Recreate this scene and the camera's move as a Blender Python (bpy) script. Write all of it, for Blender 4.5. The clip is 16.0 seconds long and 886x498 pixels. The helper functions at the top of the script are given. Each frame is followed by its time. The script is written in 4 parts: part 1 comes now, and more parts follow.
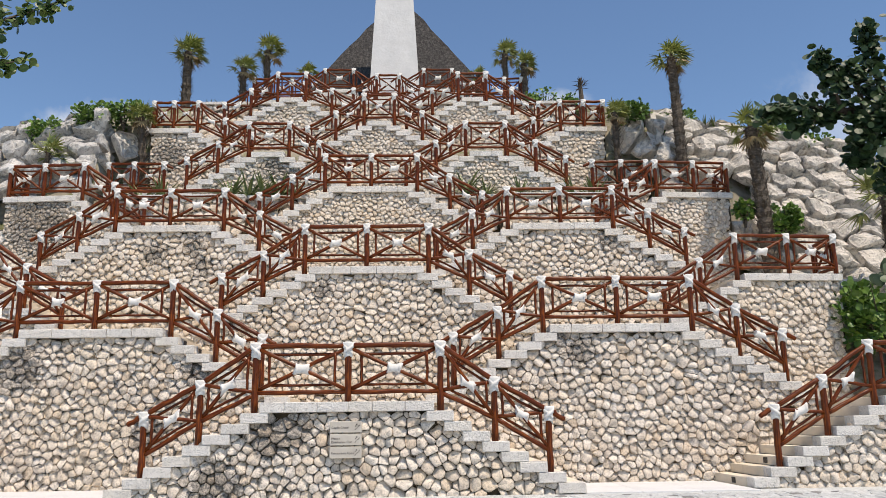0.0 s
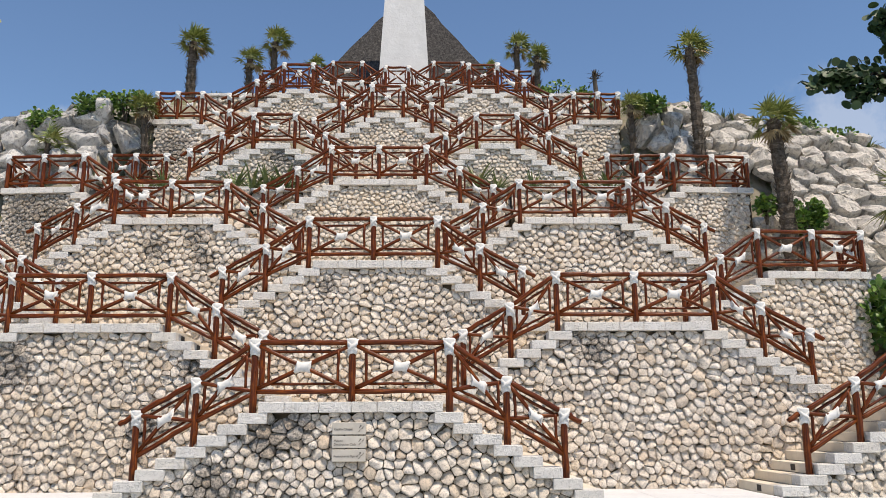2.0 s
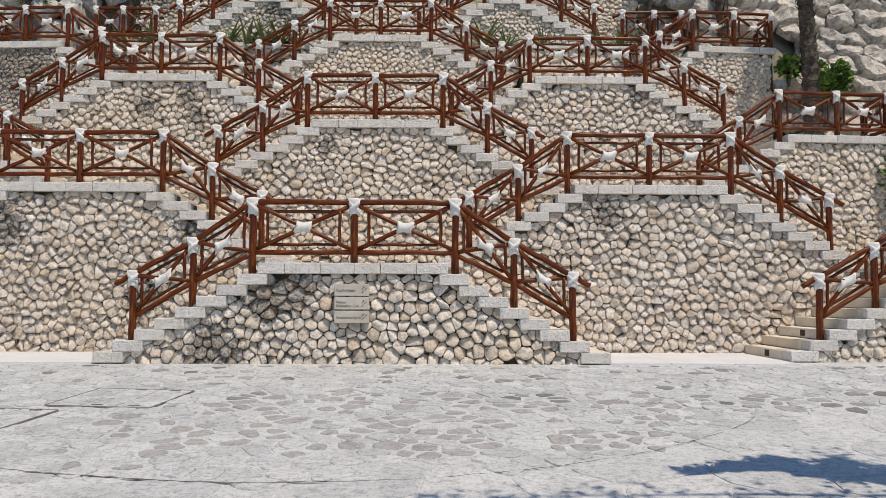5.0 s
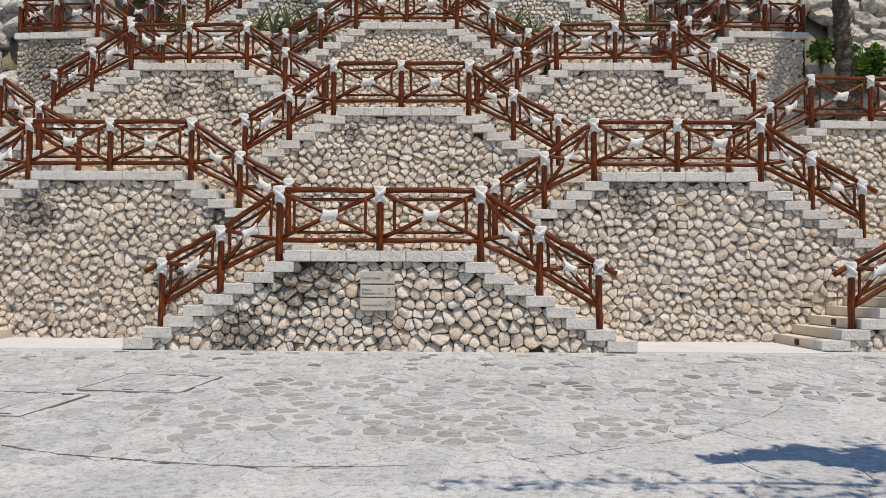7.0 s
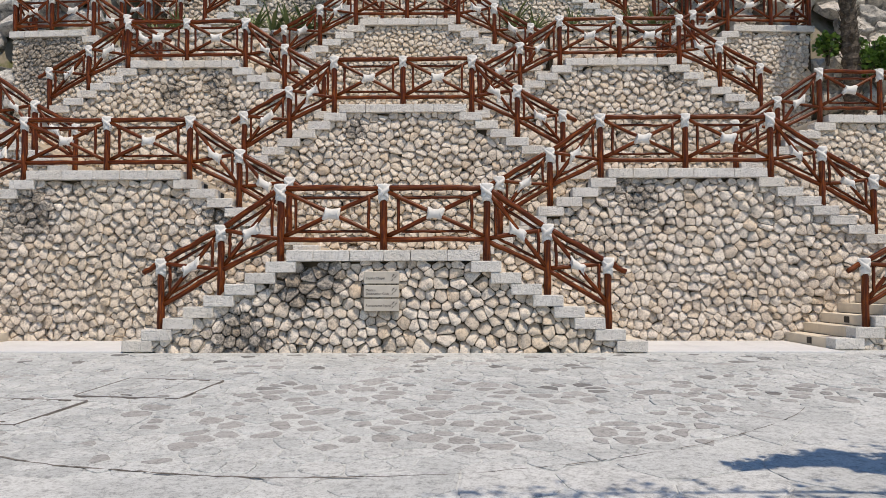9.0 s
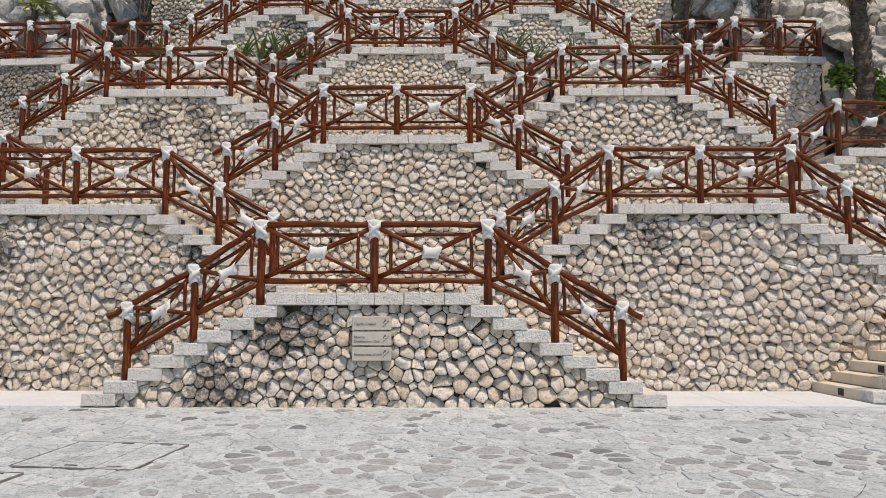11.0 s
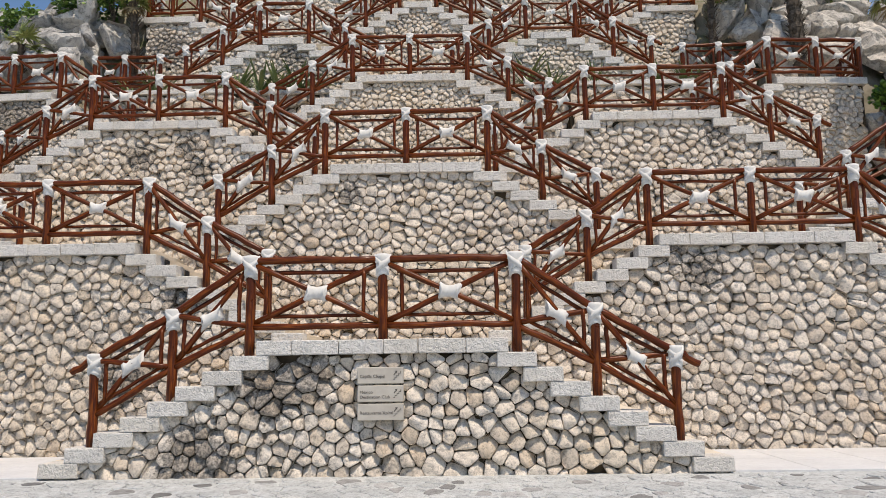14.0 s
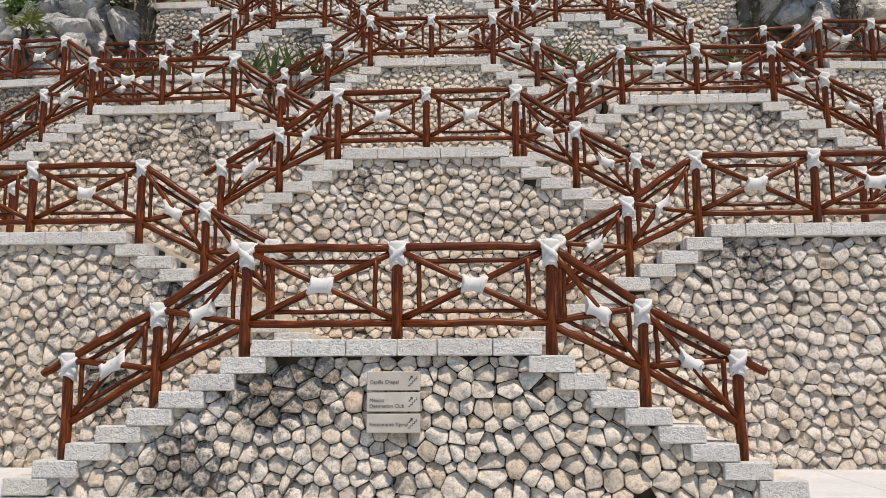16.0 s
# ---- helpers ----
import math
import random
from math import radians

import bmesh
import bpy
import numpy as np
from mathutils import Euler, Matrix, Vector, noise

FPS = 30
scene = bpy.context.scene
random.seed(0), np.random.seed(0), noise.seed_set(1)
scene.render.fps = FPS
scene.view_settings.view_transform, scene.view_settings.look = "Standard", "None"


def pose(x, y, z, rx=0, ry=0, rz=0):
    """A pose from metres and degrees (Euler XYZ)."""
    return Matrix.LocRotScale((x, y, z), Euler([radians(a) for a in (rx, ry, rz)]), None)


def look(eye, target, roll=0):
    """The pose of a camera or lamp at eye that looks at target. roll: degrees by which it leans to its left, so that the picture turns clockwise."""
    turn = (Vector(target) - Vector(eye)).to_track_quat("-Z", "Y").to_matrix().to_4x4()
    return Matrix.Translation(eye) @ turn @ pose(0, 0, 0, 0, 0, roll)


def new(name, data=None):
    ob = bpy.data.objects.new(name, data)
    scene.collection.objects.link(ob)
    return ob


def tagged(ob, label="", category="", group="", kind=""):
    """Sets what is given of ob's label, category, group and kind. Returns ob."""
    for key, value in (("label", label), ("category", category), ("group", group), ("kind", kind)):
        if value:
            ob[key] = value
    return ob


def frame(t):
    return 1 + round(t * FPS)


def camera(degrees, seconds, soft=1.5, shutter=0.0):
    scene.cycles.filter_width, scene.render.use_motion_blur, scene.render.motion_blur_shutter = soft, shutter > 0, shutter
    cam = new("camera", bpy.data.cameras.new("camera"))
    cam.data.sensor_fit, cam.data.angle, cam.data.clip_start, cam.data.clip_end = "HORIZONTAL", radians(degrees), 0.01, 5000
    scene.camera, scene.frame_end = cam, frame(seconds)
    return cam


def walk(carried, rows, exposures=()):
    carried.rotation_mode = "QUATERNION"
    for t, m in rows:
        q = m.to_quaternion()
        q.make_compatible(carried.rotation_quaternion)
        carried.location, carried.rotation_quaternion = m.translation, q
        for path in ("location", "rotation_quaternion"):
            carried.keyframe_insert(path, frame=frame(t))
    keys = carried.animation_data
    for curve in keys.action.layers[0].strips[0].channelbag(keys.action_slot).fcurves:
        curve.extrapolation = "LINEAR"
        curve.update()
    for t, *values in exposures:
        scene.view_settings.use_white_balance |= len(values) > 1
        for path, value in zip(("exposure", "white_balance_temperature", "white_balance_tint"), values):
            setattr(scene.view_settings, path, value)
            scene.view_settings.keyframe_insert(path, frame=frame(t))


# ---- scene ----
cam = camera(58.1, 16.0, soft=0.8)
PATH = [
    (0, (1.28, -13.627, 1.106), (1.334, -11.675, 1.54), -0.8),
    (0.5, (1.363, -13.349, 1.114), (1.413, -11.399, 1.556), -0.2),
    (1, (1.348, -13.147, 1.106), (1.383, -11.196, 1.548), -0.0),
    (1.5, (1.284, -13.003, 1.128), (1.314, -11.052, 1.566), -0.1),
    (2, (1.278, -12.872, 1.143), (1.31, -10.92, 1.577), -0.3),
    (2.5, (1.277, -12.673, 1.181), (1.316, -10.722, 1.618), -0.1),
    (3, (1.276, -12.528, 1.155), (1.315, -10.575, 1.587), 0.2),
    (3.5, (1.21, -12.359, 1.119), (1.257, -10.405, 1.547), 0.2),
    (4, (1.18, -12.292, 1.082), (1.23, -10.311, 1.354), -0.0),
    (4.5, (1.214, -12.247, 1.05), (1.256, -10.253, 1.193), 0.1),
    (7, (1.241, -12.236, 1.022), (1.202, -10.239, 1.11), 0.3),
    (7.5, (1.257, -12.195, 1.014), (1.212, -10.198, 1.104), 0.4),
    (8, (1.246, -12.172, 1.022), (1.199, -10.174, 1.108), 0.4),
    (8.5, (1.186, -12.117, 1.021), (1.145, -10.119, 1.105), -0.0),
    (11, (1.08, -10.858, 1.179), (1.059, -8.866, 1.353), -0.0),
    (11.5, (1.047, -10.597, 1.184), (1.018, -8.614, 1.44), -0.5),
    (12, (0.988, -10.327, 1.196), (0.958, -8.347, 1.474), -0.7),
    (12.5, (0.992, -10.054, 1.185), (0.963, -8.074, 1.467), -0.9),
    (13, (1.036, -9.792, 1.231), (1.001, -7.813, 1.517), -0.7),
    (13.5, (0.99, -9.529, 1.217), (0.946, -7.55, 1.503), -0.6),
    (14, (0.93, -9.267, 1.219), (0.889, -7.289, 1.508), -0.8),
    (14.5, (0.936, -8.955, 1.234), (0.894, -6.977, 1.529), -0.7),
    (15, (0.92, -8.662, 1.208), (0.824, -6.687, 1.508), -0.2),
    (15.5, (0.856, -8.343, 1.22), (0.763, -6.368, 1.524), -0.3),
    (16, (0.886, -8.017, 1.21), (0.79, -6.043, 1.513), -0.2),
]
walk(cam, [(t, look(eye, target, roll)) for t, eye, target, roll in PATH], [(0, -0.03), (3.6, -0.03), (4.6, -0.36), (11, -0.34), (16, -0.25)])

# ---- world, sun ----
world = bpy.data.worlds.new("sky")
scene.world = world
world.use_nodes = True
wn, wl = world.node_tree.nodes, world.node_tree.links
sky = wn.new("ShaderNodeTexSky")
sky.sky_type, sky.sun_disc = "NISHITA", False
SUN_ELEV, SUN_AZ = radians(66), radians(148)  # azimuth clockwise from +y (ahead)
sky.sun_elevation, sky.sun_rotation = SUN_ELEV, SUN_AZ
sky.air_density, sky.dust_density, sky.ozone_density = 1.0, 0.0, 4.0
wl.new(sky.outputs[0], wn["Background"].inputs[0])
wn["Background"].inputs[1].default_value = 0.142
sun = new("sun", bpy.data.lights.new("sun", "SUN"))
sun.data.energy, sun.data.angle, sun.data.color = 5.0, radians(0.6), (1.0, 0.862, 0.71)
to_sun = Vector((math.sin(SUN_AZ) * math.cos(SUN_ELEV), math.cos(SUN_AZ) * math.cos(SUN_ELEV), math.sin(SUN_ELEV)))
sun.matrix_world = look(to_sun * 60, (0, 0, 0))


# ---- materials ----
class Nodes:
    """A small wrapper to write node trees in few lines."""

    def __init__(self, name, rough=0.8, metal=0.0, spec=0.4):
        self.mat = bpy.data.materials.new(name)
        self.mat.use_nodes = True
        self.t = self.mat.node_tree
        self.bsdf = self.t.nodes["Principled BSDF"]
        self.bsdf.inputs["Roughness"].default_value = rough
        self.bsdf.inputs["Metallic"].default_value = metal
        self.bsdf.inputs["Specular IOR Level"].default_value = spec
        self.co = self.t.nodes.new("ShaderNodeTexCoord").outputs["Object"]
        self.geo = None

    def link(self, a, b):
        self.t.links.new(a, b)

    def set(self, node, key, v):
        if isinstance(v, bpy.types.NodeSocket):
            self.link(v, node.inputs[key])
        else:
            node.inputs[key].default_value = v

    def world_place(self):
        if self.geo is None:
            self.geo = self.t.nodes.new("ShaderNodeNewGeometry")
        return self.geo.outputs["Position"]

    def island(self):
        self.world_place()
        return self.geo.outputs["Random Per Island"]

    def object_random(self):
        return self.t.nodes.new("ShaderNodeObjectInfo").outputs["Random"]

    def noise(self, scale, detail=4.0, rough=0.55, co=None, stretch=None, distort=0.0):
        n = self.t.nodes.new("ShaderNodeTexNoise")
        co = co or self.world_place()
        if stretch:
            m = self.t.nodes.new("ShaderNodeMapping")
            m.inputs["Scale"].default_value = stretch
            self.link(co, m.inputs["Vector"])
            co = m.outputs[0]
        self.link(co, n.inputs["Vector"])
        n.inputs["Scale"].default_value, n.inputs["Detail"].default_value = scale, detail
        n.inputs["Roughness"].default_value, n.inputs["Distortion"].default_value = rough, distort
        return n.outputs[0]

    def voronoi(self, scale, feature="F1", co=None, out="Distance"):
        n = self.t.nodes.new("ShaderNodeTexVoronoi")
        n.feature = feature
        self.link(co or self.world_place(), n.inputs["Vector"])
        n.inputs["Scale"].default_value = scale
        return n.outputs[out]

    def ramp(self, fac, *stops):
        n = self.t.nodes.new("ShaderNodeValToRGB")
        e = n.color_ramp.elements
        while len(e) < len(stops):
            e.new(0.5)
        for el, (p, c) in zip(e, stops):
            el.position = p
            el.color = (*c, 1) if isinstance(c, tuple) else (c, c, c, 1)
        self.link(fac, n.inputs[0])
        return n.outputs[0]

    def mix(self, fac, a, b, mode="MIX"):
        n = self.t.nodes.new("ShaderNodeMix")
        n.data_type, n.blend_type = "RGBA", mode
        self.set(n, 0, fac)
        self.set(n, 6, (*a, 1) if isinstance(a, tuple) else a)
        self.set(n, 7, (*b, 1) if isinstance(b, tuple) else b)
        return n.outputs[2]

    def math(self, op, a, b=0.0):
        n = self.t.nodes.new("ShaderNodeMath")
        n.operation = op
        self.set(n, 0, a)
        self.set(n, 1, b)
        return n.outputs[0]

    def bump(self, height, strength=0.5, distance=0.01):
        n = self.t.nodes.new("ShaderNodeBump")
        n.inputs["Strength"].default_value, n.inputs["Distance"].default_value = strength, distance
        self.link(height, n.inputs["Height"])
        if self.bsdf.inputs["Normal"].is_linked:
            self.link(self.bsdf.inputs["Normal"].links[0].from_socket, n.inputs["Normal"])
        self.link(n.outputs[0], self.bsdf.inputs["Normal"])

    def done(self, colour, rough=None):
        self.set(self.bsdf, "Base Color", (*colour, 1) if isinstance(colour, tuple) else colour)
        if rough is not None:
            self.set(self.bsdf, "Roughness", rough)
        return self.mat


# dark lichen on the walls: middle and reach
STAINS = ((-0.85, 0.0, 1.2, 0.36), (-1.25, 0.0, 0.95, 0.3), (-2.2, 0.0, 0.05, 0.45), (4.0, 2.28, 2.85, 0.32), (4.45, 2.28, 2.55, 0.36), (-4.4, 6.0, 5.6, 0.3), (-4.2, 6.0, 5.1, 0.32), (-0.9, 3.87, 4.1, 0.25), (6.0, 6.0, 5.7, 0.3), (-3.1, 9.3, 8.8, 0.4), (-2.6, 9.3, 8.5, 0.35), (-3.1, 2.28, 2.2, 0.3), (-6.6, 2.28, 2.3, 0.35), (-9.6, 8.4, 6.9, 0.8), (-5.4, 6.03, 5.4, 0.35), (-4.0, 2.28, 1.0, 0.3), (-9.6, 4.8, 3.4, 0.7), (-6.9, 11.3, 9.8, 0.6))

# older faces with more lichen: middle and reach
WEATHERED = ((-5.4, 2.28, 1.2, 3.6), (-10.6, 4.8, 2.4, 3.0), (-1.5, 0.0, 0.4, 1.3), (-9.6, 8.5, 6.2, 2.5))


def limestone(name, rnd):
    m = Nodes(name, 0.9, spec=0.2)
    r = m.island() if rnd == "island" else m.object_random()
    base = m.ramp(r, (0.0, (0.58, 0.50, 0.41)), (0.3, (0.72, 0.64, 0.54)), (0.6, (0.79, 0.715, 0.62)), (0.85, (0.71, 0.61, 0.49)), (1.0, (0.62, 0.505, 0.38)))
    base = m.mix(0.6, base, m.ramp(m.noise(13, 7, 0.7), (0.36, 0.45), (0.48, 0.98), (0.72, 1.15)), "MULTIPLY")
    base = m.mix(0.4, base, m.ramp(m.noise(60, 5, 0.7), (0.38, 0.35), (0.48, 1.0)), "MULTIPLY")
    warm = m.ramp(m.noise(0.6, 3), (0.48, 0.0), (0.66, 1.0))
    base = m.mix(m.math("MULTIPLY", warm, 0.38), base, (0.72, 0.60, 0.44))
    near = 0.0
    for x, y, z, reach in STAINS:
        d = m.t.nodes.new("ShaderNodeVectorMath")
        d.operation = "DISTANCE"
        m.link(m.world_place(), d.inputs[0])
        d.inputs[1].default_value = (x, y, z)
        near = m.math("MAXIMUM", m.math("SUBTRACT", 1.0, m.math("DIVIDE", d.outputs["Value"], reach * 1.5)), near)
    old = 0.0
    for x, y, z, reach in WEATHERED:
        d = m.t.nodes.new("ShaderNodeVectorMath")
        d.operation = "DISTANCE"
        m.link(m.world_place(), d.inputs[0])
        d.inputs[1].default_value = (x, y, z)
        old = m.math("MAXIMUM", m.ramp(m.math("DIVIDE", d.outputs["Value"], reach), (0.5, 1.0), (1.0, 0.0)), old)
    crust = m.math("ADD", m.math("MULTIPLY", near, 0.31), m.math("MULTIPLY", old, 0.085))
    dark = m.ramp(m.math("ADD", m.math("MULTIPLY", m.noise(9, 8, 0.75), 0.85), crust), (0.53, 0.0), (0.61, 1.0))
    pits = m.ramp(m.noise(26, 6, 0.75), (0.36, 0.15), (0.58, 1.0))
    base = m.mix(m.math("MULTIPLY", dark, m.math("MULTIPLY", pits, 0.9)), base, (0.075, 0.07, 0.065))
    # shade of the small hollows is put into the colour, from the bump's noise
    hollow = m.noise(27, 5, 0.68, distort=0.6)
    base = m.mix(0.6, base, m.ramp(hollow, (0.37, 0.4), (0.46, 0.97), (0.62, 1.08)), "MULTIPLY")
    m.bump(m.noise(14, 6, 0.7), 0.6, 0.022)
    m.bump(hollow, 0.6, 0.018)
    return m.done(base)


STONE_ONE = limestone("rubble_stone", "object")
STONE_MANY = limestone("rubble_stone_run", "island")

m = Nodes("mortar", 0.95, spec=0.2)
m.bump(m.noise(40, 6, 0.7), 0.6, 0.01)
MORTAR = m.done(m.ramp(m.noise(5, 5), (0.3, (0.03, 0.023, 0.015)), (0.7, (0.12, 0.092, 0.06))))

m = Nodes("hammered_block", 0.88, spec=0.3)
base = m.ramp(m.object_random(), (0.0, (0.68, 0.65, 0.60)), (0.5, (0.75, 0.725, 0.68)), (1.0, (0.71, 0.67, 0.60)))
base = m.mix(0.5, base, m.ramp(m.noise(6, 6, 0.65), (0.28, 0.68), (0.55, 1.0)), "MULTIPLY")
# the dents' shade is painted into the colour, with the same noise as the bump
base = m.mix(0.6, base, m.ramp(m.noise(30, 3, 0.6, distort=0.8), (0.36, 0.65), (0.47, 1.03)), "MULTIPLY")
m.bump(m.noise(30, 3, 0.6, distort=0.8), 1.0, 0.035)
m.bump(m.noise(110, 4), 0.3, 0.004)
BLOCK = m.done(base)

m = Nodes("cream_tread", 0.8, spec=0.3)
base = m.ramp(m.object_random(), (0.0, (0.66, 0.58, 0.46)), (1.0, (0.71, 0.64, 0.53)))
base = m.mix(0.45, base, m.ramp(m.noise(4, 6, 0.65), (0.28, 0.72), (0.55, 1.0)), "MULTIPLY")
m.bump(m.noise(60, 5, 0.7), 0.3, 0.004)
TREAD = m.done(base)

m = Nodes("varnished_log", 0.35, spec=0.22)
g = m.noise(5, 6, 0.6, co=m.co, stretch=(7, 7, 0.7), distort=0.5)
base = m.ramp(g, (0.30, (0.026, 0.005, 0.002)), (0.5, (0.115, 0.024, 0.0035)), (0.72, (0.28, 0.074, 0.008)))
base = m.mix(m.math("MULTIPLY", m.object_random(), 0.4), base, (0.08, 0.015, 0.003))
base = m.mix(0.5, base, m.ramp(m.noise(3, 4, 0.6), (0.35, 0.6), (0.6, 1.1)), "MULTIPLY")
m.bump(m.noise(6, 5, 0.6, co=m.co, stretch=(5, 5, 0.6)), 0.35, 0.01)
WOOD = m.done(base, m.ramp(m.noise(12, 4), (0.3, 0.26), (0.7, 0.46)))

m = Nodes("cloth_wrap", 0.85, spec=0.2)
w = m.t.nodes.new("ShaderNodeTexWave")
w.bands_direction = "X"
m.link(m.co, w.inputs["Vector"])
w.inputs["Scale"].default_value, w.inputs["Distortion"].default_value, w.inputs["Detail"].default_value = 30, 1.5, 2.0
m.bump(w.outputs["Color"], 0.3, 0.004)
CLOTH = m.done(m.mix(0.25, m.ramp(m.noise(9, 4), (0.3, (0.68, 0.665, 0.62)), (0.65, (0.78, 0.765, 0.73))), m.ramp(w.outputs["Color"], (0.2, 0.75), (0.8, 1.0)), "MULTIPLY"))


def paving(name, rnd, low, mid, high, spread):
    """Worn, rough pale paving: a tone for each stone, blotches, grit and pits."""
    m = Nodes(name, 0.9, spec=0.25)
    r = m.object_random() if rnd == "object" else m.island()
    base = m.ramp(r, (0.0, low), (0.5, mid), (1.0, high))
    base = m.mix(0.55, base, m.ramp(m.noise(1.7, 8, 0.7), (0.34, 0.76), (0.52, 1.0), (0.7, 1.1)), "MULTIPLY")
    base = m.mix(spread, base, m.ramp(m.noise(14, 9, 0.8), (0.38, 0.5), (0.5, 1.0), (0.66, 1.15)), "MULTIPLY")
    base = m.mix(0.5, base, m.ramp(m.noise(42, 6, 0.75), (0.38, 0.4), (0.49, 1.05)), "MULTIPLY")
    m.bump(m.noise(10, 9, 0.8), 0.5, 0.016)
    m.bump(m.noise(60, 6, 0.8), 0.4, 0.005)
    return m.done(base)


PLAZA = paving("plaza_mortar", "island", (0.54, 0.555, 0.545), (0.54, 0.555, 0.545), (0.54, 0.555, 0.545), 0.65)
FLAG = paving("flagstone", "island", (0.445, 0.46, 0.455), (0.505, 0.52, 0.515), (0.55, 0.56, 0.55), 0.8)
FLAG_ONE = paving("flagstone_single", "object", (0.445, 0.46, 0.455), (0.505, 0.52, 0.515), (0.55, 0.56, 0.55), 0.8)
FLAG_DARK = paving("flagstone_grey", "island", (0.17, 0.17, 0.165), (0.34, 0.335, 0.325), (0.46, 0.455, 0.445), 0.7)

m = Nodes("worn_crack", 0.95, spec=0.1)
CRACK = m.done(m.ramp(m.noise(9, 6, 0.7), (0.35, (0.05, 0.045, 0.04)), (0.65, (0.24, 0.22, 0.20))))

m = Nodes("pale_slab", 0.8, spec=0.3)
m.bump(m.noise(30, 6, 0.7), 0.25, 0.005)
SLAB = m.done(m.mix(0.4, m.ramp(m.noise(1.5, 5), (0.3, (0.60, 0.60, 0.60)), (0.7, (0.68, 0.68, 0.68))), m.ramp(m.noise(14, 6, 0.7), (0.3, 0.75), (0.6, 1.0)), "MULTIPLY"))

m = Nodes("iron_frame", 0.7, 0.4)
IRON = m.done(m.ramp(m.noise(20, 5), (0.3, (0.16, 0.14, 0.125)), (0.7, (0.34, 0.31, 0.28))))

m = Nodes("white_plaster", 0.85, spec=0.3)
m.bump(m.noise(7, 6, 0.6), 0.5, 0.03)
PLASTER = m.done(m.ramp(m.noise(2.0, 6, 0.65), (0.3, (0.56, 0.56, 0.55)), (0.7, (0.64, 0.64, 0.63))))

m = Nodes("thatch", 0.95, spec=0.15)
t1 = m.noise(9, 7, 0.7, stretch=(1, 1, 0.35))
m.bump(t1, 1.0, 0.12)
THATCH = m.done(m.ramp(t1, (0.3, (0.02, 0.019, 0.019)), (0.5, (0.055, 0.052, 0.05)), (0.7, (0.12, 0.113, 0.105))))

def boulder_rock(name, pale, dull, stain):
    """Weathered limestone: a tone for each rock, grey crusts, pits and a rough face."""
    m = Nodes(name, 0.92, spec=0.2)
    base = m.ramp(m.object_random(), (0.0, dull), (0.35, pale), (0.7, tuple(0.5 * (a + b) for a, b in zip(pale, dull))), (1.0, pale))
    base = m.mix(0.6, base, m.ramp(m.noise(2.6, 9, 0.72), (0.39, 0.42), (0.52, 0.95), (0.7, 1.12)), "MULTIPLY")
    base = m.mix(0.6, base, m.ramp(m.noise(8, 8, 0.75, distort=0.5), (0.41, 0.3), (0.49, 1.04)), "MULTIPLY")
    crust = m.ramp(m.noise(1.3, 9, 0.74), (0.53 - stain, 0.0), (0.6 - stain, 0.7))
    base = m.mix(crust, base, (0.27, 0.265, 0.255))
    m.bump(m.noise(4, 9, 0.72), 0.8, 0.08)
    m.bump(m.noise(18, 6, 0.75), 0.6, 0.02)
    return m.done(base)


ROCK = boulder_rock("boulder_rock", (0.66, 0.605, 0.525), (0.52, 0.485, 0.43), -0.04)
ROCK_GREY = boulder_rock("boulder_rock_grey", (0.66, 0.635, 0.59), (0.46, 0.445, 0.42), 0.0)

m = Nodes("hill_soil", 0.95, spec=0.2)
m.bump(m.noise(8, 6, 0.7), 0.7, 0.05)
SOIL = m.done(m.ramp(m.noise(1.5, 6, 0.65), (0.3, (0.16, 0.14, 0.09)), (0.5, (0.30, 0.27, 0.21)), (0.62, (0.13, 0.14, 0.06)), (0.8, (0.34, 0.31, 0.25))))


def leaf_material(name, low, high, rough=0.45):
    m = Nodes(name, rough, spec=0.4)
    c = m.ramp(m.island(), (0.0, low), (1.0, high))
    c = m.mix(0.4, c, m.ramp(m.noise(12, 3), (0.3, 0.6), (0.7, 1.15)), "MULTIPLY")
    m.bsdf.inputs["Transmission Weight"].default_value = 0.0
    return m.done(c)


PALM_LEAF = leaf_material("palm_leaf", (0.11, 0.15, 0.03), (0.31, 0.34, 0.10))
PALM_DRY = leaf_material("dry_palm_leaf", (0.19, 0.13, 0.06), (0.34, 0.26, 0.13), 0.7)
BUSH_LEAF = leaf_material("bush_leaf", (0.04, 0.10, 0.012), (0.17, 0.27, 0.045))
GRAPE_LEAF = leaf_material("sea_grape_leaf", (0.016, 0.036, 0.013), (0.05, 0.088, 0.028), 0.5)
TREE_LEAF = leaf_material("tree_leaf", (0.035, 0.075, 0.015), (0.11, 0.16, 0.035))
AGAVE_LEAF = leaf_material("agave_leaf", (0.06, 0.09, 0.03), (0.20, 0.25, 0.09))
m = Nodes("palm_bark", 0.95, spec=0.15)
m.bump(m.noise(20, 6, 0.7), 0.8, 0.03)
BARK = m.done(m.ramp(m.noise(9, 6, 0.7, stretch=(1, 1, 2)), (0.3, (0.03, 0.025, 0.02)), (0.55, (0.11, 0.09, 0.07)), (0.75, (0.26, 0.22, 0.17))))
m = Nodes("sign_stone", 0.8, spec=0.3)
m.bump(m.noise(50, 5), 0.25, 0.004)
SIGN = m.done(m.ramp(m.noise(6, 5), (0.3, (0.46, 0.42, 0.36)), (0.7, (0.56, 0.52, 0.45))))
m = Nodes("sign_paint", 0.7)
INK = m.done((0.12, 0.105, 0.09))
m = Nodes("riser_dark", 0.9)
RISER_DARK = m.done((0.05, 0.045, 0.04))


